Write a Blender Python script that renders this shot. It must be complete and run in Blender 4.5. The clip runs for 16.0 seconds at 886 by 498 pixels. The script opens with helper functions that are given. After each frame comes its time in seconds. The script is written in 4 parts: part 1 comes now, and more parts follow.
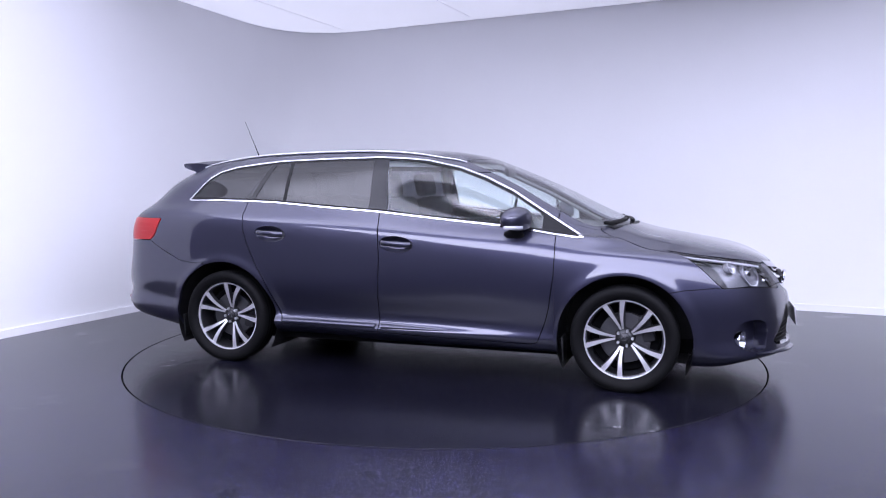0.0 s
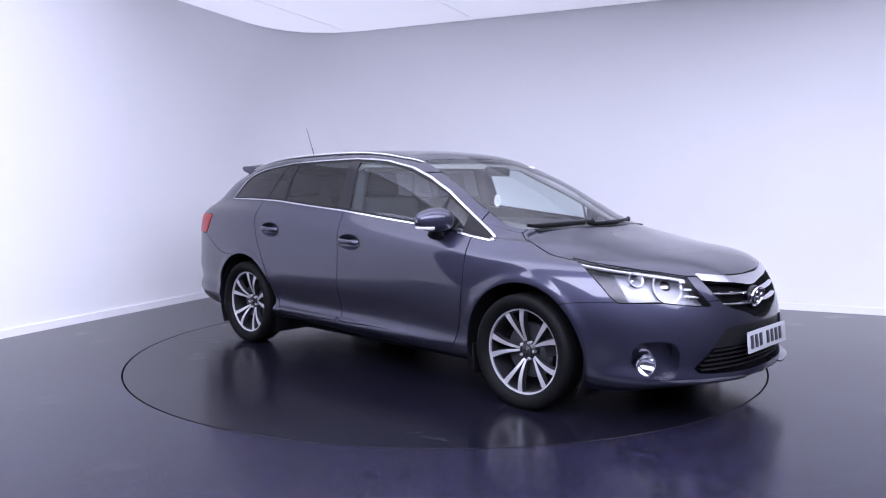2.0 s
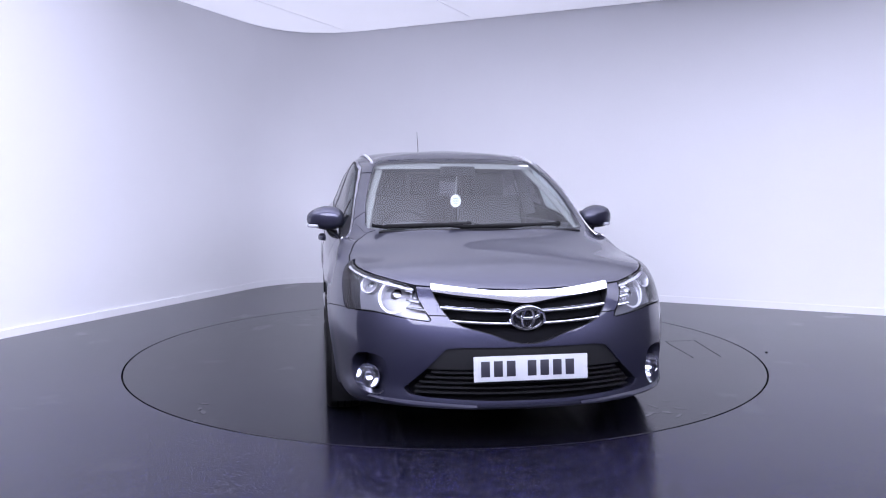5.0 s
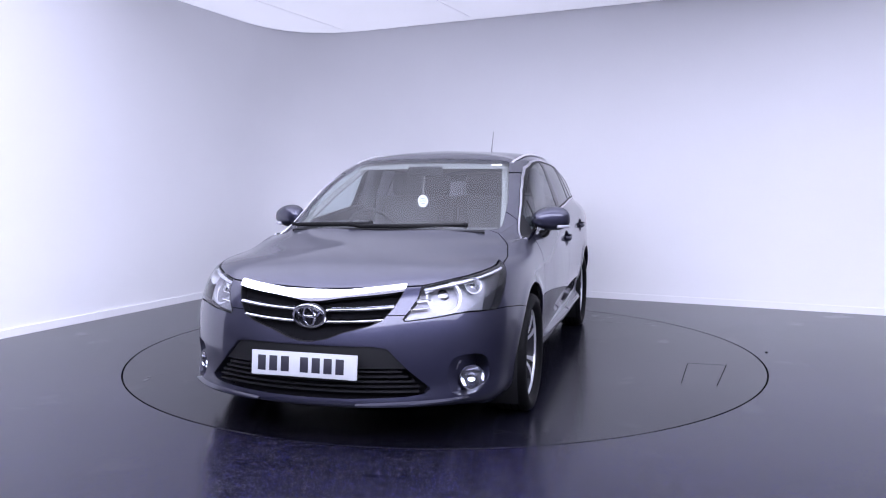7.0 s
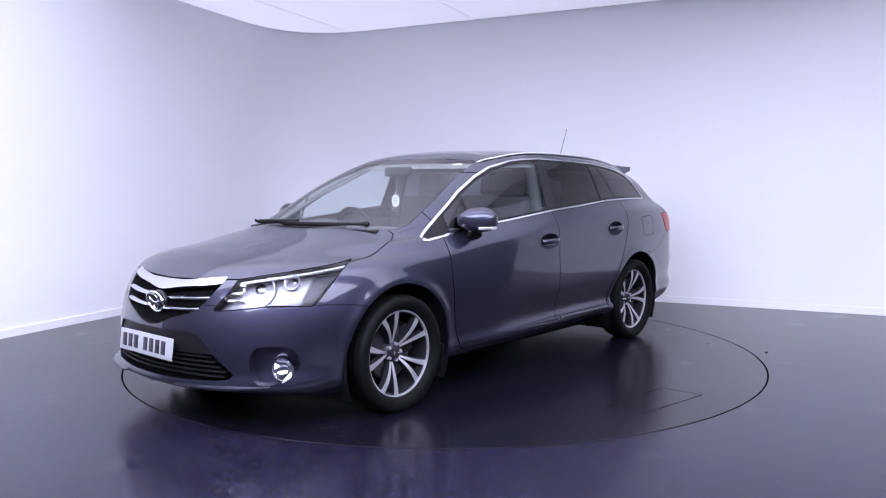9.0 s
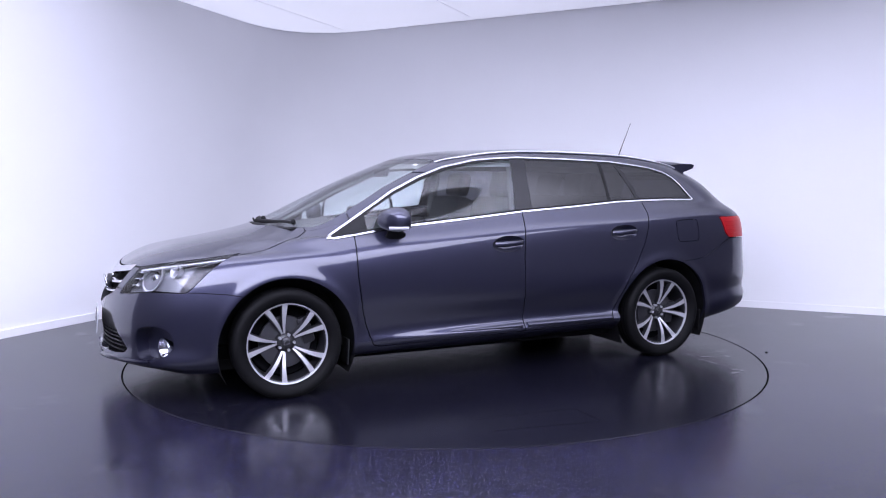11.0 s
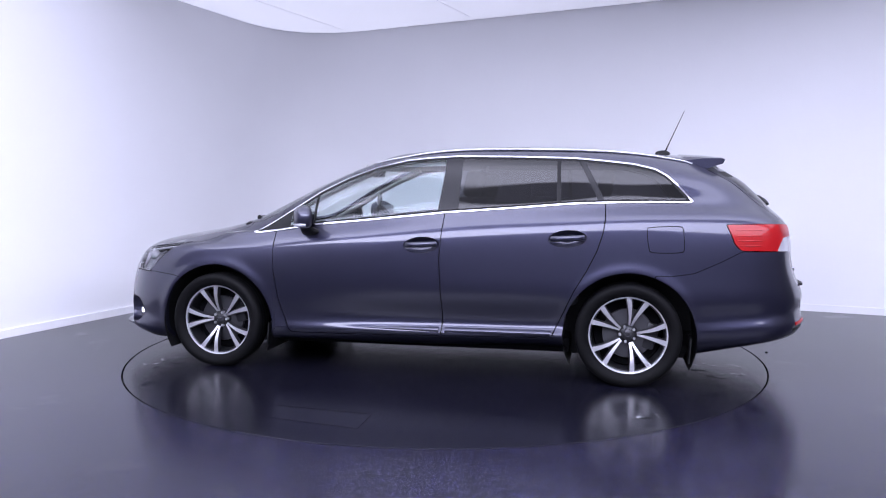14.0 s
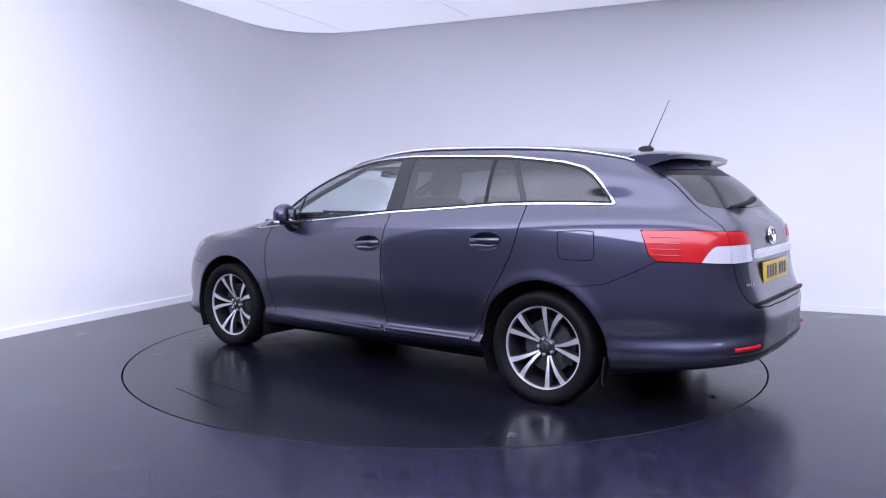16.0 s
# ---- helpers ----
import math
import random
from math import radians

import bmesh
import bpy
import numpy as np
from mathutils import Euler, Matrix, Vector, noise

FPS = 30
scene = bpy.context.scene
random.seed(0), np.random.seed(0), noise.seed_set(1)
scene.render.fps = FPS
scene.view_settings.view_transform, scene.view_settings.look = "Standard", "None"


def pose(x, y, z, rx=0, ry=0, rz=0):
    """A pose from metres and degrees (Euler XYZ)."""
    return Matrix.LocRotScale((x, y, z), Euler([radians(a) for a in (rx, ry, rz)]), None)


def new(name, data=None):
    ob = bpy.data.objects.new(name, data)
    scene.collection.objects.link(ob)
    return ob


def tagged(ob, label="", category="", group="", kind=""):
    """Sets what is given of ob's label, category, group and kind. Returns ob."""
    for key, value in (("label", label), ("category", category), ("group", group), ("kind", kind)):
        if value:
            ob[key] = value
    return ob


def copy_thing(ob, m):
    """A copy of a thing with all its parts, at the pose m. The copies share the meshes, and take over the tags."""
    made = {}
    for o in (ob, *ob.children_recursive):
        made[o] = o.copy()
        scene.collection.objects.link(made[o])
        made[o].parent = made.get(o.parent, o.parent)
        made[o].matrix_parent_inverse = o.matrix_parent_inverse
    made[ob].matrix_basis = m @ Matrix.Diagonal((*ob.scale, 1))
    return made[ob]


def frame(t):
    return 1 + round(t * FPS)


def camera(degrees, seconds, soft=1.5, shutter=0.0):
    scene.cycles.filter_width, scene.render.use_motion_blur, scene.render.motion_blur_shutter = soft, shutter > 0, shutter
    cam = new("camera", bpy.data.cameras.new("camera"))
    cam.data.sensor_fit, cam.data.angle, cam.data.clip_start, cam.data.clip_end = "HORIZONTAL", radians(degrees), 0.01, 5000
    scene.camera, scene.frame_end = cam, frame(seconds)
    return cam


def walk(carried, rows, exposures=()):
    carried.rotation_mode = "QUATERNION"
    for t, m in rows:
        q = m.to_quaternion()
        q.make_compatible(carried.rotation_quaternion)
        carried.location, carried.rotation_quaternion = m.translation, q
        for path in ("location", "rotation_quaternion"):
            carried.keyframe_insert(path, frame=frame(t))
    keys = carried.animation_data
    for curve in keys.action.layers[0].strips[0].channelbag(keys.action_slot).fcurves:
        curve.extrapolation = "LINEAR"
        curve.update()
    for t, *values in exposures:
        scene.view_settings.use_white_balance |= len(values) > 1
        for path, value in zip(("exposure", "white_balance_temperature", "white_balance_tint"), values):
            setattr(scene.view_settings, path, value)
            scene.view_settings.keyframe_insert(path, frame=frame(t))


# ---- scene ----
# camera: still on its stand
cam = camera(60.0, 16.0, soft=1.1)
EYE = (0.0, -5.694, 1.200)
VIEW = pose(*EYE, 90 - 4.55, 0.03, 0.125)
walk(cam, [(0, VIEW), (16, VIEW)])


def heading(t):
    """Heading of the turntable in degrees."""
    return -19.0 - 12.387 * t + 0.01265 * (t - 8) ** 2


# ---- world and exposure ----
world = bpy.data.worlds.new("world")
scene.world = world
world.use_nodes = True
world.node_tree.nodes["Background"].inputs[0].default_value = (0.6, 0.65, 0.9, 1)
world.node_tree.nodes["Background"].inputs[1].default_value = 0.05
scene.view_settings.exposure = 0.0
GLOW_COLOUR = (0.752, 0.763, 1.0)
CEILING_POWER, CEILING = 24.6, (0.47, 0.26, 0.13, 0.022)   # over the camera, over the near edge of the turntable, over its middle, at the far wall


# ---- materials ----
def material(name, colour=(0.5, 0.5, 0.5), rough=0.5, metal=0.0, coat=0.0, coat_rough=0.03, spec=0.5, emit=None, strength=0.0):
    m = bpy.data.materials.new(name)
    m.use_nodes = True
    b = m.node_tree.nodes["Principled BSDF"]
    b.inputs["Base Color"].default_value = (*colour, 1)
    b.inputs["Roughness"].default_value = rough
    b.inputs["Metallic"].default_value = metal
    b.inputs["Coat Weight"].default_value = coat
    b.inputs["Coat Roughness"].default_value = coat_rough
    b.inputs["Specular IOR Level"].default_value = spec
    if emit:
        b.inputs["Emission Color"].default_value = (*emit, 1)
        b.inputs["Emission Strength"].default_value = strength
    return m


def nodes_of(m):
    return m.node_tree.nodes, m.node_tree.links, m.node_tree.nodes["Principled BSDF"]


def noise_node(m, scale, detail=4.0, rough=0.55, stretch=None):
    n, l, _ = nodes_of(m)
    co = n.new("ShaderNodeTexCoord")
    tex = n.new("ShaderNodeTexNoise")
    tex.inputs["Scale"].default_value, tex.inputs["Detail"].default_value, tex.inputs["Roughness"].default_value = scale, detail, rough
    if stretch:
        mp = n.new("ShaderNodeMapping")
        mp.inputs["Scale"].default_value = stretch
        l.new(co.outputs["Object"], mp.inputs["Vector"])
        l.new(mp.outputs["Vector"], tex.inputs["Vector"])
    else:
        l.new(co.outputs["Object"], tex.inputs["Vector"])
    return tex


def ramp(m, source, stops):
    n, l, _ = nodes_of(m)
    r = n.new("ShaderNodeValToRGB")
    while len(r.color_ramp.elements) < len(stops):
        r.color_ramp.elements.new(0.5)
    for e, (p, c) in zip(r.color_ramp.elements, stops):
        e.position, e.color = p, (*c, 1) if not isinstance(c, float) else (c, c, c, 1)
    l.new(source, r.inputs["Fac"])
    return r.outputs["Color"]


def mix(m, kind, fac, a, b):
    n, l, _ = nodes_of(m)
    x = n.new("ShaderNodeMix")
    x.data_type, x.blend_type = "RGBA", kind
    for sock, v in ((x.inputs["Factor"], fac), (x.inputs["A"], a), (x.inputs["B"], b)):
        if isinstance(v, (int, float)):
            sock.default_value = v if sock.name == "Factor" else (v, v, v, 1)
        elif isinstance(v, tuple):
            sock.default_value = (*v, 1)
        else:
            l.new(v, sock)
    return x.outputs["Result"]


def bump(m, source, strength, distance=0.01):
    n, l, b = nodes_of(m)
    k = n.new("ShaderNodeBump")
    k.inputs["Strength"].default_value, k.inputs["Distance"].default_value = strength, distance
    l.new(source, k.inputs["Height"])
    l.new(k.outputs["Normal"], b.inputs["Normal"])


def glass(name, tint, head_on=0.07, rough=0.0):
    """A thin pane: see-through, with a reflection that grows towards grazing view."""
    m = bpy.data.materials.new(name)
    m.use_nodes = True
    n, l = m.node_tree.nodes, m.node_tree.links
    n.clear()
    out, tr, gl, lw, po, ad, mx = (n.new(k) for k in ("ShaderNodeOutputMaterial", "ShaderNodeBsdfTransparent", "ShaderNodeBsdfGlossy", "ShaderNodeLayerWeight", "ShaderNodeMath", "ShaderNodeMath", "ShaderNodeMixShader"))
    tr.inputs["Color"].default_value = (*tint, 1)
    gl.inputs["Roughness"].default_value = rough
    lw.inputs["Blend"].default_value = 0.5
    po.operation, po.inputs[1].default_value = "POWER", 4.5
    ad.operation, ad.inputs[1].default_value, ad.inputs[2].default_value = "MULTIPLY_ADD", 1.0 - head_on, head_on
    l.new(lw.outputs["Facing"], po.inputs[0])
    l.new(po.outputs[0], ad.inputs[0])
    l.new(ad.outputs[0], mx.inputs[0])
    l.new(tr.outputs[0], mx.inputs[1])
    l.new(gl.outputs[0], mx.inputs[2])
    l.new(mx.outputs[0], out.inputs[0])
    return m


def wall_paint(name, colour):
    m = material(name, colour, 0.55)
    n, l, b = nodes_of(m)
    big, fine = noise_node(m, 0.7, 3), noise_node(m, 160, 2)
    l.new(ramp(m, big.outputs["Fac"], [(0.3, tuple(c * 0.965 for c in colour)), (0.7, colour)]), b.inputs["Base Color"])
    bump(m, fine.outputs["Fac"], 0.08, 0.003)
    return m


def vinyl(name, base, gloss, flakes, spec):
    """Safety flooring: dark, with pale and blue flakes and half-dry wet marks."""
    m = material(name, base, gloss, spec=spec)
    n, l, b = nodes_of(m)
    co = n.new("ShaderNodeTexCoord")
    vo = n.new("ShaderNodeTexVoronoi")
    vo.inputs["Scale"].default_value = 190
    l.new(co.outputs["Object"], vo.inputs["Vector"])
    sep = n.new("ShaderNodeSeparateColor")
    l.new(vo.outputs["Color"], sep.inputs[0])
    pick = ramp(m, sep.outputs[0], [(0.0, 0.0), (0.48, 0.0), (0.90, 1.0)])
    near = ramp(m, vo.outputs["Distance"], [(0.0, 1.0), (0.25, 1.0), (0.42, 0.0)])
    spot = mix(m, "MULTIPLY", 1.0, pick, near)
    tone = ramp(m, sep.outputs[1], [(0.0, (0.04, 0.04, 0.24)), (0.6, (0.08, 0.08, 0.30)), (0.65, (0.19, 0.18, 0.27)), (0.93, (0.32, 0.31, 0.38)), (1.0, (0.30, 0.18, 0.13))])
    cloud = noise_node(m, 1.1, 6, 0.6)
    fine = noise_node(m, 38, 4, 0.6)
    ground = mix(m, "MIX", ramp(m, cloud.outputs["Fac"], [(0.35, 0.0), (0.7, 1.0)]), tuple(c * 0.8 for c in base), tuple(c * 1.25 for c in base))
    ground = mix(m, "OVERLAY", 0.35, ground, fine.outputs["Fac"])
    amount = mix(m, "MULTIPLY", 1.0, spot, flakes)
    l.new(mix(m, "MIX", amount, ground, tone), b.inputs["Base Color"])
    wet = noise_node(m, 2.3, 9, 0.68)
    marks = ramp(m, wet.outputs["Fac"], [(0.0, gloss), (0.60, gloss * 1.08), (0.63, gloss * 0.62), (0.70, gloss * 0.66), (0.72, gloss * 1.05)])
    l.new(mix(m, "MULTIPLY", 0.5, marks, ramp(m, cloud.outputs["Fac"], [(0.30, 0.85), (0.75, 1.0)])), b.inputs["Roughness"])
    bump(m, noise_node(m, 240, 2).outputs["Fac"], 0.05, 0.001)
    return m


WALL = wall_paint("wall_paint", (0.80, 0.80, 0.82))
CEILING_PAINT = wall_paint("ceiling_paint", (0.84, 0.84, 0.86))
BACK_WALL = wall_paint("dark_unseen_wall", (0.055, 0.055, 0.06))
SKIRT = wall_paint("skirting_paint", (0.80, 0.80, 0.82))
FLOOR = vinyl("floor_vinyl", (0.0040, 0.0039, 0.0070), 0.21, 0.85, 0.28)
TABLE = vinyl("turntable_vinyl", (0.0036, 0.0036, 0.0064), 0.22, 0.08, 0.28)
WATER = material("standing_water", (0.012, 0.012, 0.015), 0.05, spec=0.6)
GAP = material("gap_dark", (0.004, 0.004, 0.005), 0.9, spec=0.05)

# added glow on the ceiling sheet in place of unknown lamps, brightest over the camera
CEILING_GLOW = material("ceiling_glow", (0.80, 0.80, 0.82), 0.7, emit=GLOW_COLOUR, strength=1.0)
_n, _l, _b = nodes_of(CEILING_GLOW)
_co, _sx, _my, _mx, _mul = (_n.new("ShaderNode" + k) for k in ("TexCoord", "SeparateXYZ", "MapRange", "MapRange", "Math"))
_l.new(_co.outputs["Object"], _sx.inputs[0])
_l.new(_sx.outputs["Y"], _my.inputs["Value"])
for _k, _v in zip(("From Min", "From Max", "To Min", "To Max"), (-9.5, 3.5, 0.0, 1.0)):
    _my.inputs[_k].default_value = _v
# bright and dark bands of the glow are set to shape the car's reflections
_y = ramp(CEILING_GLOW, _my.outputs[0], [(0.10, 0.04), (0.13, CEILING[0]), (0.43, CEILING[0]), (0.46, 0.03), (0.520, 0.03), (0.528, CEILING[1]), (0.575, CEILING[1]), (0.62, CEILING[2]), (0.85, CEILING[3])])
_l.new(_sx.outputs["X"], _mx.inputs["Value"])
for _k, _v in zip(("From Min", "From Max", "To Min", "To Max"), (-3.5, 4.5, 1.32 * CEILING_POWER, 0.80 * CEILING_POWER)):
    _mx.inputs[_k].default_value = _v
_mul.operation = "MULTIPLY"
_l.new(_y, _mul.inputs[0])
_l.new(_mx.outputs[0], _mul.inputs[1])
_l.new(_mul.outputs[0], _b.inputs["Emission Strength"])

PAINT = material("grey_metallic_paint", (0.05, 0.05, 0.06), 0.40, 0.85, coat=1.0, coat_rough=0.015)
_n, _l, _b = nodes_of(PAINT)
_fl = noise_node(PAINT, 900, 2)
_l.new(ramp(PAINT, _fl.outputs["Fac"], [(0.35, (0.017, 0.0175, 0.034)), (0.65, (0.038, 0.0387, 0.070))]), _b.inputs["Base Color"])
BLACK = material("black_plastic", (0.006, 0.006, 0.007), 0.5, spec=0.18)
bump(BLACK, noise_node(BLACK, 500, 2).outputs["Fac"], 0.15, 0.001)
GLOSS_BLACK = material("gloss_black", (0.006, 0.006, 0.008), 0.25, spec=0.3)
CHROME = material("chrome", (0.66, 0.66, 0.69), 0.10, 1.0)
MIRROR = material("mirror_glass", (0.30, 0.30, 0.32), 0.04, 1.0)
SATIN = material("satin_aluminium", (0.66, 0.66, 0.69), 0.36, 0.55)
RUBBER = material("rubber", (0.0035, 0.0035, 0.004), 0.6, spec=0.08)
bump(RUBBER, noise_node(RUBBER, 260, 3).outputs["Fac"], 0.2, 0.001)
MACHINED = material("machined_alloy", (0.50, 0.50, 0.53), 0.38, 0.7)
DARK_ALLOY = material("dark_alloy", (0.022, 0.022, 0.026), 0.4, 0.5, coat=0.15)
STEEL = material("brake_steel", (0.09, 0.09, 0.10), 0.42, 0.9)
GLASS = glass("clear_glass", (0.84, 0.92, 0.92), 0.055)
SCREEN = glass("windscreen_glass", (0.88, 0.93, 0.92), 0.09)
TINTED = glass("privacy_glass", (0.11, 0.11, 0.125), 0.055)
LENS = glass("lamp_lens", (0.93, 0.94, 0.96), 0.016)
LAMP_SILVER = material("lamp_silver", (0.19, 0.19, 0.21), 0.30, 0.6)
RED = material("red_lens", (0.28, 0.004, 0.006), 0.3, coat=0.35, spec=0.2)
WHITE_LENS = material("white_lens", (0.34, 0.34, 0.38), 0.2, coat=0.6)
TRIM_GREY = material("cabin_grey", (0.055, 0.055, 0.06), 0.7)
bump(TRIM_GREY, noise_node(TRIM_GREY, 90, 2).outputs["Fac"], 0.06, 0.001)
FABRIC = material("seat_fabric", (0.032, 0.032, 0.036), 0.9)
bump(FABRIC, noise_node(FABRIC, 90, 2).outputs["Fac"], 0.08, 0.001)
LINING = material("roof_lining", (0.20, 0.20, 0.20), 0.9)
PLATE_WHITE = material("plate_white", (0.33, 0.34, 0.36), 0.4, coat=0.2)
PLATE_YELLOW = material("plate_yellow", (0.42, 0.29, 0.02), 0.4, coat=0.2)
INK = material("plate_ink", (0.012, 0.012, 0.02), 0.4)
PAPER = material("card_white", (0.80, 0.80, 0.80), 0.7)
GREEN_GREY = material("card_print", (0.28, 0.34, 0.33), 0.7)


# ---- mesh helpers ----
def mesh_object(name, verts, faces, mat, parent=None, label="", normals=None, smooth=True, sharp=40):
    me = bpy.data.meshes.new(name)
    me.from_pydata([tuple(map(float, v)) for v in verts], [], [tuple(map(int, f)) for f in faces])
    me.update()
    if smooth:
        me.shade_smooth()
        if normals is not None:
            me.normals_split_custom_set_from_vertices([tuple(map(float, v)) for v in normals])
        else:
            me.set_sharp_from_angle(angle=radians(sharp))
    me.materials.append(mat)
    ob = new(name, me)
    if parent:
        ob.parent = parent
    if label:
        tagged(ob, label)
    return ob


def part(name, bm, mat, parent, label="", smooth=True, sharp=40):
    """Links a bmesh as one mesh object under a thing or a part."""
    me = bpy.data.meshes.new(name)
    bmesh.ops.recalc_face_normals(bm, faces=bm.faces)
    bm.to_mesh(me)
    bm.free()
    if smooth:
        me.shade_smooth()
        me.set_sharp_from_angle(angle=radians(sharp))
    me.materials.append(mat)
    ob = new(name, me)
    if parent:
        ob.parent = parent
    if label:
        tagged(ob, label)
    return ob


def box(size, centre=(0, 0, 0), bevel=0.0, segments=2, m=None):
    bm = bmesh.new()
    bmesh.ops.create_cube(bm, size=1, matrix=Matrix.Diagonal((*size, 1)))
    if bevel:
        bmesh.ops.bevel(bm, geom=bm.edges[:], offset=bevel, segments=segments, affect="EDGES", profile=0.6)
    bmesh.ops.transform(bm, matrix=(m or Matrix()) if m else Matrix.Translation(centre), verts=bm.verts)
    return bm


def lathe(profile, steps=64, closed=False):
    """Turns (radius, height) pairs round the y axis."""
    bm = bmesh.new()
    rings = []
    for r, h in profile:
        rings.append([bm.verts.new((r * math.cos(2 * math.pi * i / steps), h, r * math.sin(2 * math.pi * i / steps))) for i in range(steps)])
    pairs = list(zip(rings, rings[1:])) + ([(rings[-1], rings[0])] if closed else [])
    for a, b in pairs:
        for i in range(steps):
            bm.faces.new((a[i], a[(i + 1) % steps], b[(i + 1) % steps], b[i]))
    return bm


def sweep(points, profile, up=(0, 0, 1), scale=None):
    """Sweeps a closed (across, up) profile along a line of points; caps both ends."""
    bm = bmesh.new()
    pts = [Vector(p) for p in points]
    rings = []
    for i, p in enumerate(pts):
        d = (pts[min(i + 1, len(pts) - 1)] - pts[max(i - 1, 0)]).normalized()
        u = Vector(up if not callable(up) else up(i))
        a = d.cross(u).normalized()
        u = a.cross(d).normalized()
        k = scale[i] if scale is not None else 1.0
        rings.append([bm.verts.new(p + a * (q[0] * k) + u * (q[1] * k)) for q in profile])
    n = len(profile)
    for a, b in zip(rings, rings[1:]):
        for i in range(n):
            bm.faces.new((a[i], a[(i + 1) % n], b[(i + 1) % n], b[i]))
    bm.faces.new(rings[0][::-1])
    bm.faces.new(rings[-1])
    return bm


def oval(a, b, n=12):
    return [(a * math.cos(2 * math.pi * i / n), b * math.sin(2 * math.pi * i / n)) for i in range(n)]


def spline(points, n=8, closed=False):
    """A smooth line through a few points, n steps between two of them."""
    p = np.array(points, float)
    q = np.vstack([p[-1:], p, p[:2]]) if closed else np.vstack([2 * p[0] - p[1], p, 2 * p[-1] - p[-2]])
    out = []
    for i in range(1, len(q) - 2):
        for k in range(n):
            t = k / n
            out.append(0.5 * (2 * q[i] + (q[i + 1] - q[i - 1]) * t + (2 * q[i - 1] - 5 * q[i] + 4 * q[i + 1] - q[i + 2]) * t * t
                              + (3 * q[i] - q[i - 1] - 3 * q[i + 1] + q[i + 2]) * t ** 3))
    if not closed:
        out.append(p[-1])
    return np.array(out)


def cubic(knots, values, where):
    """Natural cubic spline."""
    k, v = np.asarray(knots), np.asarray(values)
    n, h = len(k), np.diff(k)
    a, rhs = np.eye(n), np.zeros((n, v.shape[1]))
    for i in range(1, n - 1):
        a[i, i - 1:i + 2] = h[i - 1], 2 * (h[i - 1] + h[i]), h[i]
        rhs[i] = 6 * ((v[i + 1] - v[i]) / h[i] - (v[i] - v[i - 1]) / h[i - 1])
    m = np.linalg.solve(a, rhs)
    i = np.clip(np.searchsorted(k, where, "right") - 1, 0, n - 2)
    t = (np.asarray(where) - k[i])[:, None]
    hh = h[i][:, None]
    return v[i] + t * ((v[i + 1] - v[i]) / hh - hh * (2 * m[i] + m[i + 1]) / 6) + t ** 2 * m[i] / 2 + t ** 3 * (m[i + 1] - m[i]) / (6 * hh)


# ---- the room ----
ROOM_H = 3.145
LEFT_FOOT, LEFT_DIR = Vector((-3.552, 0.353)), Vector((0.3744, 0.9273))
RIGHT_FOOT, RIGHT_DIR = Vector((4.153, 1.465)), Vector((-0.9037, 0.4281))


def cross2(a, b):
    return a.x * b.y - a.y * b.x


_k = cross2(RIGHT_FOOT - LEFT_FOOT, RIGHT_DIR) / cross2(LEFT_DIR, RIGHT_DIR)
CORNER = LEFT_FOOT + LEFT_DIR * _k
ROUND = 1.1   # how far from the corner the curve of the wall begins


def wall_line():
    """The foot of the studio wall, from behind the camera round by the curved corner and back."""
    a, b = CORNER - LEFT_DIR * ROUND, CORNER - RIGHT_DIR * ROUND
    pts = [LEFT_FOOT - LEFT_DIR * 2.2, LEFT_FOOT]
    for i in range(25):
        t = i / 24
        pts.append(a * (1 - t) ** 2 + CORNER * 2 * t * (1 - t) + b * t * t)
    pts += [RIGHT_FOOT, RIGHT_FOOT - RIGHT_DIR * 2.4]
    return pts


FOOT = wall_line()
BACK_L, BACK_R = Vector((-4.6, -9.5)), Vector((6.6, -9.5))


def wall_strip(name, line, z0, z1, thick, mat, label, lift=0.0):
    verts, faces = [], []
    n = len(line)
    for i, p in enumerate(line):
        d = (line[min(i + 1, n - 1)] - line[max(i - 1, 0)]).normalized()
        out = Vector((-d.y, d.x))
        inner, outer = p - out * lift, p + out * thick
        for q, z in ((inner, z0), (inner, z1), (outer, z1), (outer, z0)):
            verts.append((q.x, q.y, z))
    for i in range(n - 1):
        a, b = 4 * i, 4 * i + 4
        for k in range(4):
            faces.append((a + k, b + k, b + (k + 1) % 4, a + (k + 1) % 4))
    faces += [(0, 1, 2, 3), (4 * n - 1, 4 * n - 2, 4 * n - 3, 4 * n - 4)]
    ob = mesh_object(name, verts, faces, mat, sharp=30)
    return tagged(ob, label, "wall", kind="structure")


wall_strip("wall_studio", FOOT, 0.0, ROOM_H, 0.15, WALL, "white painted studio wall with a curved corner")
# unseen closing walls, coloured dark so that the car mirrors a dim room
wall_strip("wall_west", [BACK_L, FOOT[0]], 0.0, ROOM_H, 0.15, BACK_WALL, "plain unseen wall, darkened to dim reflections in the car")
wall_strip("wall_east", [FOOT[-1], BACK_R], 0.0, ROOM_H, 0.15, BACK_WALL, "plain unseen wall, darkened to dim reflections in the car")
wall_strip("wall_south", [BACK_R, BACK_L], 0.0, ROOM_H, 0.15, BACK_WALL, "plain unseen wall, darkened to dim reflections in the car")
sk = wall_strip("baseboard", FOOT, 0.0, 0.068, 0.0, SKIRT, "white painted skirting board along the studio wall", lift=0.014)
sk["category"] = "baseboard"

R_TABLE = 2.235


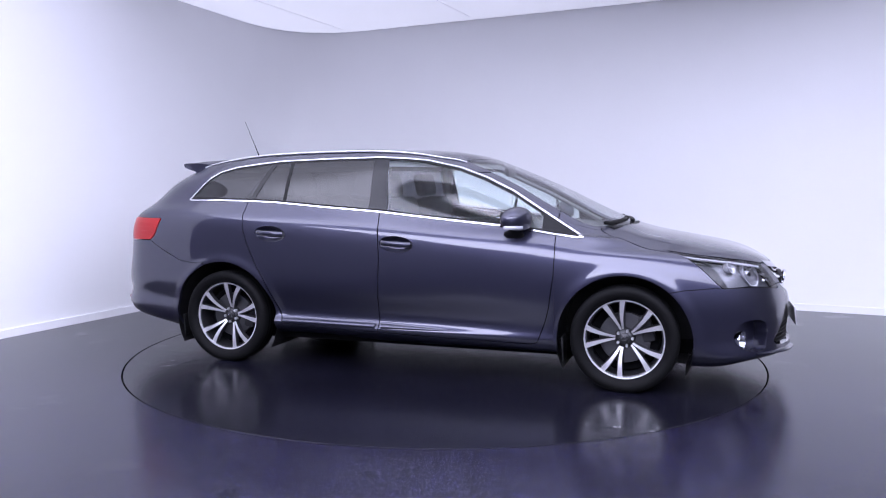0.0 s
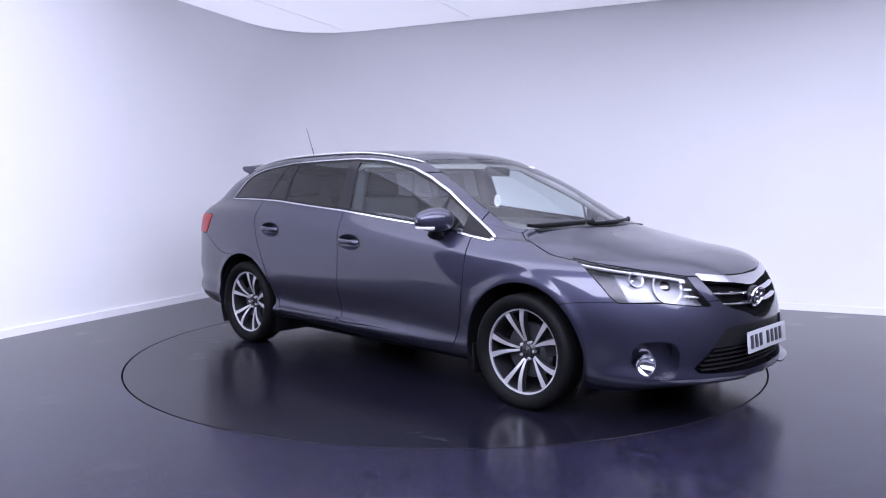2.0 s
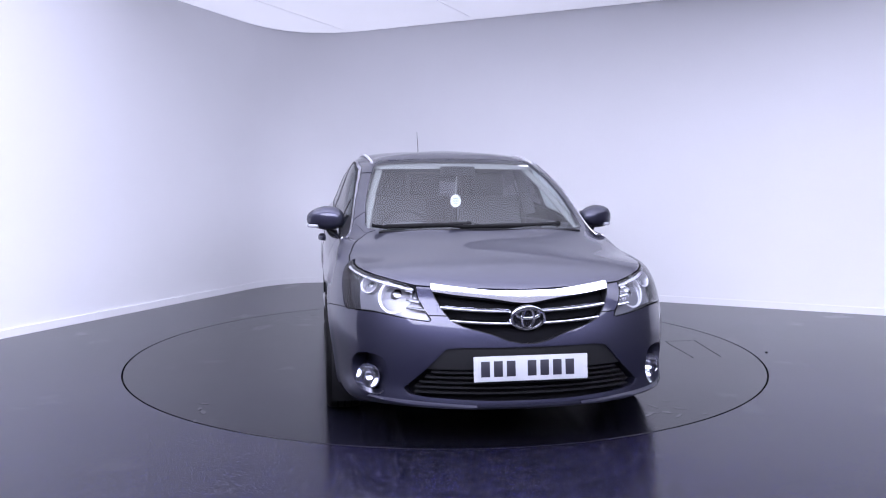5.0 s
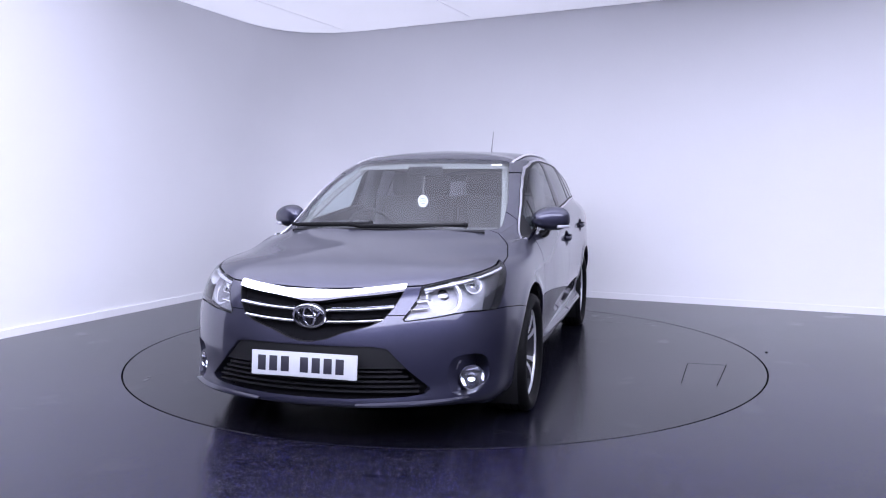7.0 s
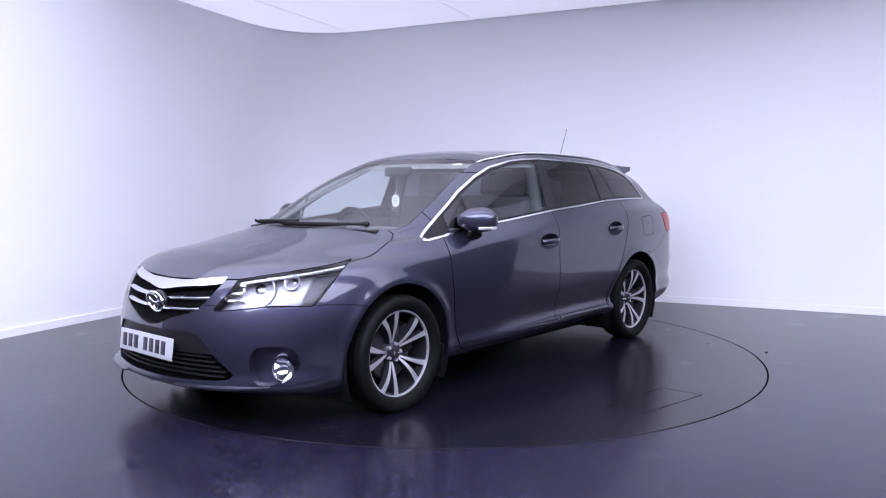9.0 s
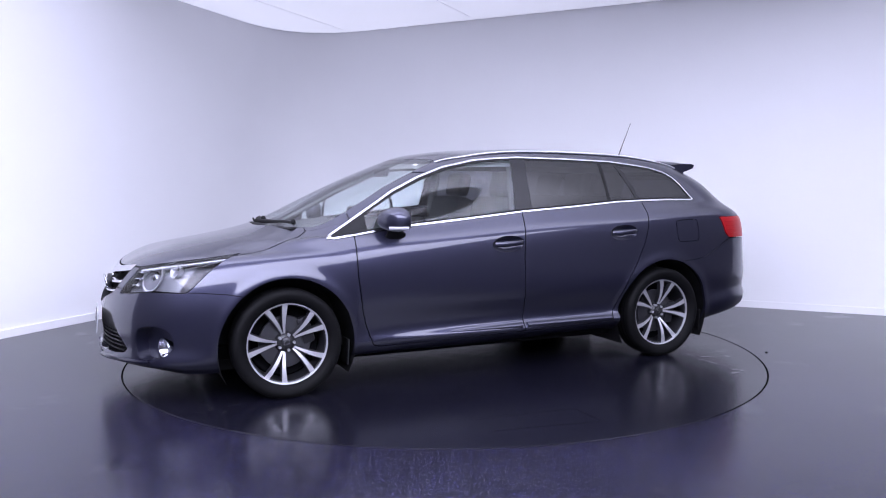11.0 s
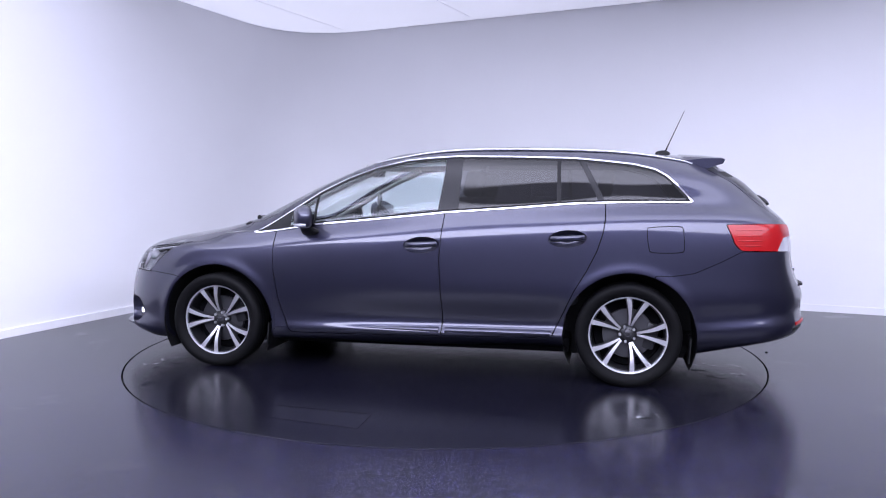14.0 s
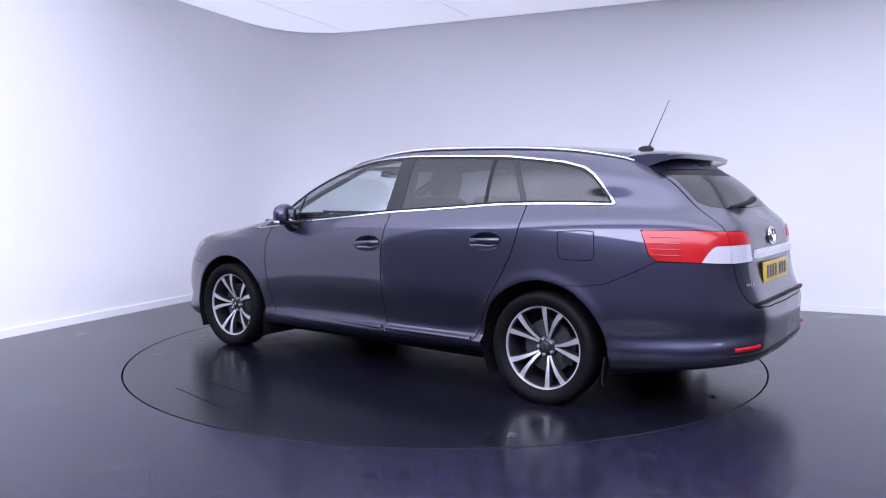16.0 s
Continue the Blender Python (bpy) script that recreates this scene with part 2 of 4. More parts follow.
def build_floor():
    n = 288
    verts, faces = [], []
    for r, z in ((R_TABLE + 0.011, -0.03), (R_TABLE + 0.011, 0.0), (2.6, 0.0), (4.0, 0.0), (13.0, 0.0)):
        for i in range(n):
            a = 2 * math.pi * i / n
            verts.append((r * math.cos(a), r * math.sin(a), z))
    for k in range(4):
        for i in range(n):
            j = (i + 1) % n
            faces.append((k * n + i, (k + 1) * n + i, (k + 1) * n + j, k * n + j))
    tagged(mesh_object("floor", verts, faces, FLOOR, sharp=30), "dark speckled vinyl floor with a damp sheen", "floor", kind="structure")
    pit = bmesh.new()
    bmesh.ops.create_circle(pit, cap_ends=True, segments=96, radius=R_TABLE + 0.12, matrix=Matrix.Translation((0, 0, -0.034)))
    tagged(part("floor_pit", pit, GAP, None), "dark pit below the turntable", "floor", kind="structure")


build_floor()

_c = bmesh.new()
_vs = [_c.verts.new((p.x, p.y, ROOM_H)) for p in FOOT + [BACK_R, BACK_L]]
_c.faces.new(_vs)
bmesh.ops.triangulate(_c, faces=_c.faces[:])
_g = bmesh.ops.extrude_face_region(_c, geom=_c.faces[:])
bmesh.ops.translate(_c, vec=(0, 0, 0.12), verts=[v for v in _g["geom"] if isinstance(v, bmesh.types.BMVert)])
tagged(part("ceiling", _c, CEILING_PAINT, None, smooth=False), "white painted ceiling", "ceiling", kind="structure")


def build_glow():
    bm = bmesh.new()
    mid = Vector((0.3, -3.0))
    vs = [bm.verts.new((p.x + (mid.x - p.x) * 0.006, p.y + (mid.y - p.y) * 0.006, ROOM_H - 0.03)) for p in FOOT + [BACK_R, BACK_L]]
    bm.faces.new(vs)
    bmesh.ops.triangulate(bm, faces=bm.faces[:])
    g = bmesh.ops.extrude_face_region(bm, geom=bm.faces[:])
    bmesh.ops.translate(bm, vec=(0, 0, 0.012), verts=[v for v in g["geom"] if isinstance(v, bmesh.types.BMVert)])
    base = tagged(new("glow_ceiling"), "white ceiling sheet with an added glow that lights the room", "ceiling light")
    part("glow_sheet", bm, CEILING_GLOW, base, "white sheet with added banded glow", smooth=False)
    across = Vector((-RIGHT_DIR.y, RIGHT_DIR.x)) * -1
    for k in range(-1, 3):
        foot = Vector((0.02, 2.54)) - RIGHT_DIR * (1.67 * k)
        a, b = foot - across * 3.2, foot + across * (0.62 if k < 2 else 0.3)
        seam = box(((b - a).length, 0.007, 0.003), m=pose((a.x + b.x) / 2, (a.y + b.y) / 2, ROOM_H - 0.033, 0, 0, math.degrees(math.atan2(b.y - a.y, b.x - a.x))))
        part("ceiling_seam", seam, SKIRT, base, "faint seam in the ceiling", smooth=False)
    slit = box((0.30, 0.016, 0.004), m=pose(-0.72, 4.02, ROOM_H - 0.034, 0, 0, -19), bevel=0.001)
    part("edge_gap", slit, GAP, base, "short dark gap where the ceiling meets the wall", smooth=False)


build_glow()


# ---- the turntable ----
def build_turntable():
    base = tagged(new("turntable"), "round flush turntable with dark vinyl top and thin dark seam", "turntable")
    prof = [(0.0, 0.0), (0.6, 0.0), (1.4, 0.0), (R_TABLE - 0.0015, 0.0), (R_TABLE, -0.0015), (R_TABLE, -0.028), (0.0, -0.028)]
    n = 288
    verts, faces = [], []
    for r, z in prof[1:-1]:
        for i in range(n):
            a = 2 * math.pi * i / n
            verts.append((r * math.cos(a), r * math.sin(a), z))
    verts.append((0, 0, 0))
    for k in range(len(prof) - 3):
        for i in range(n):
            j = (i + 1) % n
            faces.append((k * n + i, (k + 1) * n + i, (k + 1) * n + j, k * n + j))
    for i in range(n):
        faces.append((len(verts) - 1, i, (i + 1) % n))
    mesh_object("platform", verts, faces, TABLE, base, "dark vinyl deck")
    return base


turntable = build_turntable()

# ---- the car: one smooth skin over a net of character lines, cut into panels ----
# Half of the car (y > 0), x ahead from the middle of the wheelbase, z from the ground. Each line runs from the middle of the nose to the middle of the tail.
NET = [
    # underside edge
    [(2.19, 0, .205), (2.18, .25, .205), (2.13, .48, .20), (2.03, .65, .19), (1.90, .75, .17), (1.65, .79, .17), (1.05, .79, .19), (.45, .79, .195), (-.25, .79, .20), (-.95, .79, .21),
     (-1.45, .79, .18), (-1.85, .77, .22), (-2.12, .70, .27), (-2.31, .48, .28), (-2.36, .25, .28), (-2.37, 0, .28)],
    # lip and sill
    [(2.325, 0, .222), (2.305, .25, .222), (2.235, .48, .225), (2.11, .67, .225), (1.94, .79, .225), (1.65, .845, .215), (1.05, .85, .215), (.45, .85, .22), (-.25, .85, .225), (-.95, .85, .235),
     (-1.45, .85, .23), (-1.87, .825, .255), (-2.17, .735, .30), (-2.37, .49, .315), (-2.425, .25, .32), (-2.435, 0, .32)],
    # ledge along the doors
    [(2.318, 0, .275), (2.298, .25, .275), (2.228, .48, .285), (2.11, .665, .30), (1.94, .785, .305), (1.65, .86, .29), (1.05, .862, .280), (.45, .874, .284), (-.25, .893, .290), (-.95, .896, .302),
     (-1.45, .885, .31), (-1.88, .85, .345), (-2.18, .75, .375), (-2.385, .49, .385), (-2.435, .25, .385), (-2.445, 0, .385)],
    # hollow above the ledge
    [(2.318, 0, .355), (2.298, .25, .355), (2.228, .48, .36), (2.11, .665, .37), (1.945, .785, .37), (1.65, .868, .36), (1.05, .862, .330), (.45, .858, .328), (-.25, .859, .328), (-.95, .866, .338),
     (-1.45, .89, .38), (-1.88, .86, .41), (-2.185, .755, .43), (-2.39, .49, .44), (-2.438, .25, .44), (-2.448, 0, .44)],
    # mid door
    [(2.315, 0, .47), (2.296, .25, .47), (2.222, .48, .47), (2.105, .665, .47), (1.945, .79, .48), (1.65, .878, .48), (1.05, .878, .48), (.45, .879, .49), (-.25, .884, .49), (-.95, .892, .50),
     (-1.45, .905, .52), (-1.90, .868, .52), (-2.185, .755, .53), (-2.39, .49, .545), (-2.435, .25, .545), (-2.445, 0, .545)],
    # under the lamps
    [(2.288, 0, .585), (2.27, .25, .585), (2.198, .48, .585), (2.085, .66, .59), (1.93, .785, .60), (1.65, .873, .62), (1.05, .886, .64), (.45, .895, .66), (-.25, .90, .67), (-.95, .905, .68),
     (-1.45, .905, .69), (-1.92, .865, .68), (-2.18, .755, .67), (-2.35, .49, .655), (-2.39, .25, .65), (-2.395, 0, .65)],
    # bonnet lip and shoulder
    [(2.185, 0, .738), (2.17, .25, .745), (2.092, .48, .762), (1.985, .645, .768), (1.84, .755, .775), (1.58, .835, .785), (1.05, .866, .80), (.45, .888, .82), (-.25, .893, .85), (-.95, .896, .87),
     (-1.45, .893, .88), (-1.93, .855, .86), (-2.165, .755, .83), (-2.315, .49, .81), (-2.352, .25, .81), (-2.36, 0, .81)],
    # bonnet crown and belt crease
    [(1.82, 0, .870), (1.81, .25, .868), (1.765, .48, .858), (1.70, .61, .848), (1.60, .70, .840), (1.40, .79, .842), (1.02, .84, .855), (.42, .872, .885), (-.25, .878, .93), (-.95, .878, .975),
     (-1.45, .868, 1.005), (-1.93, .82, 1.01), (-2.135, .735, .99), (-2.285, .49, .975), (-2.325, .25, .975), (-2.335, 0, .975)],
    # foot of the glass
    [(1.335, 0, .972), (1.325, .25, .972), (1.26, .48, .968), (1.17, .63, .958), (1.08, .725, .938), (.99, .775, .925), (.78, .795, .945), (.30, .812, .99), (-.25, .818, 1.045), (-.92, .806, 1.09),
     (-1.40, .782, 1.112), (-1.80, .735, 1.115), (-2.03, .655, 1.095), (-2.19, .45, 1.08), (-2.23, .24, 1.078), (-2.24, 0, 1.078)],
    # half-way up the glass
    [(.83, 0, 1.205), (.82, .25, 1.203), (.775, .46, 1.195), (.73, .58, 1.185), (.68, .662, 1.168), (.57, .702, 1.170), (.37, .728, 1.185), (.02, .740, 1.205), (-.42, .744, 1.235), (-.98, .735, 1.255),
     (-1.42, .712, 1.255), (-1.75, .672, 1.245), (-1.94, .585, 1.235), (-2.055, .40, 1.23), (-2.085, .22, 1.23), (-2.095, 0, 1.23)],
    # head of the glass
    [(.355, 0, 1.400), (.345, .25, 1.397), (.315, .44, 1.385), (.295, .54, 1.370), (.26, .600, 1.350), (.17, .628, 1.360), (.03, .642, 1.380), (-.23, .650, 1.400), (-.55, .653, 1.402), (-1.0, .650, 1.390),
     (-1.39, .635, 1.362), (-1.67, .595, 1.330), (-1.81, .515, 1.325), (-1.895, .36, 1.335), (-1.92, .18, 1.34), (-1.93, 0, 1.342)],
    # roof edge
    [(.255, 0, 1.432), (.245, .25, 1.429), (.22, .41, 1.418), (.195, .50, 1.405), (.16, .548, 1.394), (.08, .572, 1.400), (-.04, .585, 1.416), (-.27, .594, 1.434), (-.57, .597, 1.438), (-1.0, .594, 1.427),
     (-1.37, .578, 1.402), (-1.62, .538, 1.374), (-1.745, .46, 1.372), (-1.82, .32, 1.382), (-1.84, .16, 1.386), (-1.85, 0, 1.388)],
    # roof
    [(.06, 0, 1.462), (.055, .15, 1.460), (.04, .25, 1.455), (.025, .31, 1.449), (.0, .345, 1.444), (-.05, .362, 1.446), (-.15, .37, 1.456), (-.34, .375, 1.470), (-.60, .376, 1.473), (-.97, .374, 1.462),
     (-1.28, .365, 1.440), (-1.48, .335, 1.420), (-1.585, .285, 1.415), (-1.645, .20, 1.418), (-1.665, .10, 1.421), (-1.67, 0, 1.422)],
    # roof's middle line
    [(-.12, 0, 1.478), (-.123, .0, 1.478), (-.13, .0, 1.478), (-.14, .0, 1.479), (-.16, .0, 1.479), (-.20, 0, 1.480), (-.28, 0, 1.483), (-.42, 0, 1.486), (-.62, 0, 1.487), (-.93, 0, 1.480),
     (-1.18, 0, 1.466), (-1.33, 0, 1.453), (-1.41, 0, 1.447), (-1.45, 0, 1.444), (-1.463, 0, 1.443), (-1.467, 0, 1.443)],
]
WHEEL_X, WHEEL_Z, TYRE_R, RIM_R = 1.35, 0.312, 0.316, 0.236
for row in NET[9:12]:   # upright windscreen pillars
    for k, dy in ((1, .006), (2, .012), (3, .017), (4, .018), (5, .017), (6, .012), (7, .005)):
        row[k] = (row[k][0], row[k][1] + dy, row[k][2])
for k in (11, 12, 13):   # step in the rear bumper
    NET[2][k] = (NET[2][k][0] - .006, NET[2][k][1] + .012, NET[2][k][2] + .012)
    NET[3][k] = (NET[3][k][0] + .004, NET[3][k][1] - .006, NET[3][k][2] + .01)
for row in NET[1:9]:   # a squarer tail
    for k, dx in ((12, -.042), (13, -.012), (14, .014), (15, .020)):
        row[k] = (row[k][0] + dx, row[k][1] + (.008 if k == 12 else 0), row[k][2])
for k in range(5, 11):   # sills tuck under
    NET[1][k] = (NET[1][k][0], NET[1][k][1] - .012, NET[1][k][2])
FLIP = np.array([1.0, -1.0, 1.0])


def fair(points, counts, head, tail):
    """Cubic through points, with mirrored ends where they meet the middle plane."""
    p = np.array(points, float)
    q, off = p, 0
    if head:
        q, off = np.vstack([p[2] * FLIP, p[1] * FLIP, q]), 2
    if tail:
        q = np.vstack([q, p[-2] * FLIP, p[-3] * FLIP])
    k = np.concatenate([[0], np.cumsum(np.maximum(np.linalg.norm(np.diff(q, axis=0), axis=1), 1e-4) ** 0.7)])
    where = [k[off]]
    for i, n in enumerate(counts):
        a, b = k[off + i], k[off + i + 1]
        where += list(a + (b - a) * (np.arange(n) + 1) / n)
    return cubic(k, q, np.array(where))


# tops of the front wings, between the belt crease and the foot of the glass
WING_TOP = [tuple(fair([row[k] for row in NET], [2] * 13, False, False)[15]) for k in range(16)]
for k, dy, dz in ((2, 0, .005), (3, 0, .014), (4, 0, .026), (5, -.006, .036), (6, 0, .010)):
    WING_TOP[k] = (WING_TOP[k][0], WING_TOP[k][1] + dy, WING_TOP[k][2] + dz)
NET.insert(8, WING_TOP)

ALONG = [16, 16, 14, 14, 20, 34, 36, 40, 42, 32, 28, 18, 18, 14, 14]
UPWARD = [4, 6, 8, 12, 12, 14, 22, 12, 12, 20, 16, 8, 14, 16]


def skin():
    rows = np.array([fair(r, ALONG, True, True) for r in NET])
    cols = np.array([fair(rows[:, j], UPWARD, False, False) for j in range(rows.shape[1])])
    grid = cols.transpose(1, 0, 2)
    grid[:, 0, 1] = grid[:, -1, 1] = 0.0
    grid[-1, :, 1] = 0.0
    nr, nc = grid.shape[:2]
    for _ in range(3):   # ease the lines slightly
        g = grid.copy()
        g[1:-1, 1:-1] = 0.5 * grid[1:-1, 1:-1] + 0.125 * (grid[:-2, 1:-1] + grid[2:, 1:-1] + grid[1:-1, :-2] + grid[1:-1, 2:])
        grid = g
    for wx in (WHEEL_X, -WHEEL_X):   # flared wheel arches
        r = np.hypot(grid[..., 0] - wx, grid[..., 2] - 0.300)
        grid[..., 1] += np.where(grid[..., 1] > 0.6, 0.007 * np.exp(-((r - 0.405) / 0.034) ** 2), 0.0)
    du = np.gradient(grid, axis=1)
    dv = np.gradient(grid, axis=0)
    nrm = np.cross(du, dv)
    nrm /= np.linalg.norm(nrm, axis=2, keepdims=True) + 1e-12
    nrm[:, 0, 1] = nrm[:, -1, 1] = 0.0
    nrm[-1] = (0, 0, 1)
    nrm /= np.linalg.norm(nrm, axis=2, keepdims=True) + 1e-12
    idx = np.arange(nr * nc).reshape(nr, nc)
    faces = np.stack([idx[:-1, :-1], idx[:-1, 1:], idx[1:, 1:], idx[1:, :-1]], -1).reshape(-1, 4)
    return grid.reshape(-1, 3), nrm.reshape(-1, 3), [tuple(f) for f in faces]


class Sheet:
    """A piece of the skin: places, normals and faces."""

    def __init__(self, v, n, f):
        self.v, self.n, self.f = v, n, f

    def cut(self, field, gap=0.0):
        """Splits along field = 0: the part inside (below -gap) and the part outside (above gap)."""
        d = field(self.v)
        return self._side(d + gap, -1), self._side(d - gap, 1)

    def _side(self, d, sign):
        s = d * sign
        keep = s >= 0
        v, n = list(self.v), list(self.n)
        made, faces = {}, []
        for f in self.f:
            k = [keep[i] for i in f]
            if all(k):
                faces.append(f)
                continue
            if not any(k):
                continue
            out = []
            for a, b in zip(f, f[1:] + f[:1]):
                if keep[a]:
                    out.append(a)
                if keep[a] != keep[b]:
                    key = (a, b) if a < b else (b, a)
                    if key not in made:
                        p, q = key
                        t = s[p] / (s[p] - s[q])
                        made[key] = len(v)
                        v.append(self.v[p] + (self.v[q] - self.v[p]) * t)
                        n.append(self.n[p] + (self.n[q] - self.n[p]) * t)
                    out.append(made[key])
            if len(out) >= 3:
                faces.append(tuple(out))
        used = sorted({i for f in faces for i in f})
        at = {o: i for i, o in enumerate(used)}
        if not used:
            return Sheet(np.zeros((0, 3)), np.zeros((0, 3)), [])
        return Sheet(np.array([v[i] for i in used]), np.array([n[i] for i in used]), [tuple(at[i] for i in f) for f in faces])

    def moved(self, depth):
        """Pushed along the normals by depth (a number or one for each place)."""
        return Sheet(self.v + self.n * np.reshape(depth, (-1, 1)), self.n, self.f)

    def mirrored(self):
        return Sheet(self.v * FLIP, self.n * FLIP, [f[::-1] for f in self.f])

    def whole(self):
        """With its mirror half, as one piece."""
        m = self.mirrored()
        k = len(self.v)
        return Sheet(np.vstack([self.v, m.v]), np.vstack([self.n, m.n]), self.f + [tuple(i + k for i in f) for f in m.f])

    def skirted(self, depth, seam=True):
        """With its edge folded inwards by depth."""
        edges = {}
        for f in self.f:
            for a, b in zip(f, f[1:] + f[:1]):
                if (b, a) in edges:
                    del edges[(b, a)]
                else:
                    edges[(a, b)] = 1
        v, n, f = list(self.v), list(self.n), list(self.f)
        for a, b in edges:
            if abs(self.v[a][1]) < 1e-4 and abs(self.v[b][1]) < 1e-4:
                continue
            k = len(v)
            e = self.v[b] - self.v[a]
            o = np.cross(e, self.n[a])
            o = o / (np.linalg.norm(o) + 1e-9)
            v += [self.v[a], self.v[b], self.v[b] - self.n[b] * depth, self.v[a] - self.n[a] * depth]
            n += [o] * 4
            f.append((k + 1, k, k + 3, k + 2))
        return Sheet(np.array(v), np.array(n), f)


def put(name, sheet, mat, parent, label="", skirt=0.014, own=False):
    if not sheet.f:
        return None
    s = sheet.skirted(skirt) if skirt else sheet
    return mesh_object(name, s.v, s.f, mat, parent, label, normals=None if own else s.n)


def outline(points, axes, soft=0):
    """A field that is negative inside a closed outline, seen along one axis or through a turned pair of axes."""
    p = np.array(points, float)
    if soft:
        p = spline(p, soft, closed=True)

    def field(v):
        q = axes(v)
        a, b = p, np.roll(p, -1, 0)
        best = np.full(len(q), 1e9)
        inside = np.zeros(len(q), bool)
        for (ax, ay), (bx, by) in zip(a, b):
            ex, ey = bx - ax, by - ay
            t = np.clip(((q[:, 0] - ax) * ex + (q[:, 1] - ay) * ey) / (ex * ex + ey * ey + 1e-12), 0, 1)
            best = np.minimum(best, (q[:, 0] - ax - t * ex) ** 2 + (q[:, 1] - ay - t * ey) ** 2)
            if ay != by:
                inside ^= ((ay > q[:, 1]) != (by > q[:, 1])) & (q[:, 0] < (bx - ax) * (q[:, 1] - ay) / (by - ay) + ax)
        return np.where(inside, -1, 1) * np.sqrt(best)
    return field


def side_view(v):
    return v[:, [0, 2]]


def front_view(v):
    return v[:, [1, 2]]


def top_view(v):
    return v[:, [0, 1]]


def nose_corner(v):
    return np.stack([-0.66 * v[:, 0] + 0.75 * v[:, 1], v[:, 2]], 1)


def tail_corner(v):
    return np.stack([0.66 * v[:, 0] + 0.75 * v[:, 1], v[:, 2]], 1)


def both(*fields):
    return lambda v: np.max([f(v) for f in fields], axis=0)


def ahead_of(x):
    return lambda v: x - v[:, 0]


def behind(x):
    return lambda v: v[:, 0] - x


def outside_of(y):
    return lambda v: y - v[:, 1]


def inside_of(y):
    return lambda v: v[:, 1] - y


def below(z):
    return lambda v: v[:, 2] - z


def above(z):
    return lambda v: z - v[:, 2]


def u_nose(x, y):
    return -0.66 * x + 0.75 * y


def u_tail(x, y):
    return 0.66 * x + 0.75 * y


SV, SN, SF = skin()


def nearest(key, at, mask, out):
    """Height of the skin over a place, from the few skin points next to it."""
    d = ((SV[mask][:, key] - np.array(at)) ** 2).sum(1)
    i = np.argsort(d)[:6]
    w = 1 / (d[i] + 2e-5)
    return float((SV[mask][i][:, out] * w).sum() / w.sum())


M_FRONT, M_REAR, M_SIDE, M_TOP = SV[:, 0] > 1.7, SV[:, 0] < -1.7, (SV[:, 1] > 0.45) & (abs(SV[:, 0]) < 2.1), SV[:, 2] > 0.7


def front_x(y, z):
    return nearest([1, 2], (abs(y), z), M_FRONT, 0)


def rear_x(y, z):
    return nearest([1, 2], (abs(y), z), M_REAR, 0)


def side_y(x, z):
    return nearest([0, 2], (x, z), M_SIDE, 1)


def top_z(x, y):
    return nearest([0, 1], (x, abs(y)), M_TOP, 2)



car = tagged(new("car"), "dark grey metallic estate car with chrome trim on the turntable", "car")

# outlines, seen from the side unless named otherwise
GLASSHOUSE = [(1.105, .903), (.97, .983), (.847, 1.060), (.649, 1.184), (.468, 1.270), (.286, 1.336), (.065, 1.384), (-.082, 1.398), (-.271, 1.408), (-.637, 1.402), (-1.006, 1.390),
              (-1.189, 1.372), (-1.372, 1.350), (-1.500, 1.318), (-1.570, 1.278), (-1.625, 1.228), (-1.695, 1.150), (-1.722, 1.116), (-1.700, 1.106), (-1.45, 1.108), (-1.2, 1.104), (-.983, 1.096),
              (-.623, 1.068), (-.218, 1.040), (.281, .990), (.642, .957), (.90, .918), (1.06, .898)]
F_HOUSE = both(outline(GLASSHOUSE, side_view), outside_of(0.40))
SCREEN_LINE = [(-.2, .968), (.30, .968), (.55, .962), (.64, .965), (.655, .985), (.637, 1.13), (.593, 1.26), (.553, 1.355), (.538, 1.376), (.49, 1.386), (.25, 1.396), (-.2, 1.40)]
F_SCREEN = both(outline(SCREEN_LINE, front_view), ahead_of(0.1))
TAIL_GLASS = [(-.2, 1.088), (.40, 1.090), (.535, 1.102), (.575, 1.125), (.555, 1.20), (.525, 1.27), (.49, 1.300), (-.2, 1.315)]
F_TAIL_GLASS = both(outline(TAIL_GLASS, front_view), behind(-1.6))
HEADLAMP = [(u_nose(2.195, .405), .600), (u_nose(2.13, .47), .700), (u_nose(2.10, .485), .752), (u_nose(2.0, .62), .778), (u_nose(1.85, .70), .797), (u_nose(1.70, .755), .818), (u_nose(1.62, .775), .832),
            (u_nose(1.67, .78), .796), (u_nose(1.76, .79), .724), (u_nose(1.85, .795), .648), (u_nose(1.885, .79), .625), (u_nose(1.95, .755), .628), (u_nose(2.04, .68), .632), (u_nose(2.14, .53), .612)]
F_HEADLAMP = both(outline(HEADLAMP, nose_corner), ahead_of(1.4))
TAIL_LAMP = [(u_tail(-1.925, .86), .985), (u_tail(-2.13, .76), .988), (u_tail(-2.28, .47), .975), (u_tail(-2.31, .41), .960), (u_tail(-2.325, .385), .815), (u_tail(-2.26, .55), .815), (u_tail(-2.13, .76), .828),
             (u_tail(-1.985, .85), .832), (u_tail(-1.955, .86), .87)]
F_TAIL_LAMP = both(outline(TAIL_LAMP, tail_corner), behind(-1.8))
GRILLE = [(-.2, .728), (.15, .732), (.34, .752), (.425, .762), (.415, .715), (.385, .655), (.345, .605), (.29, .580), (.17, .548), (.10, .520), (.03, .506), (-.2, .506)]
F_GRILLE = both(outline(GRILLE, front_view), ahead_of(1.9))
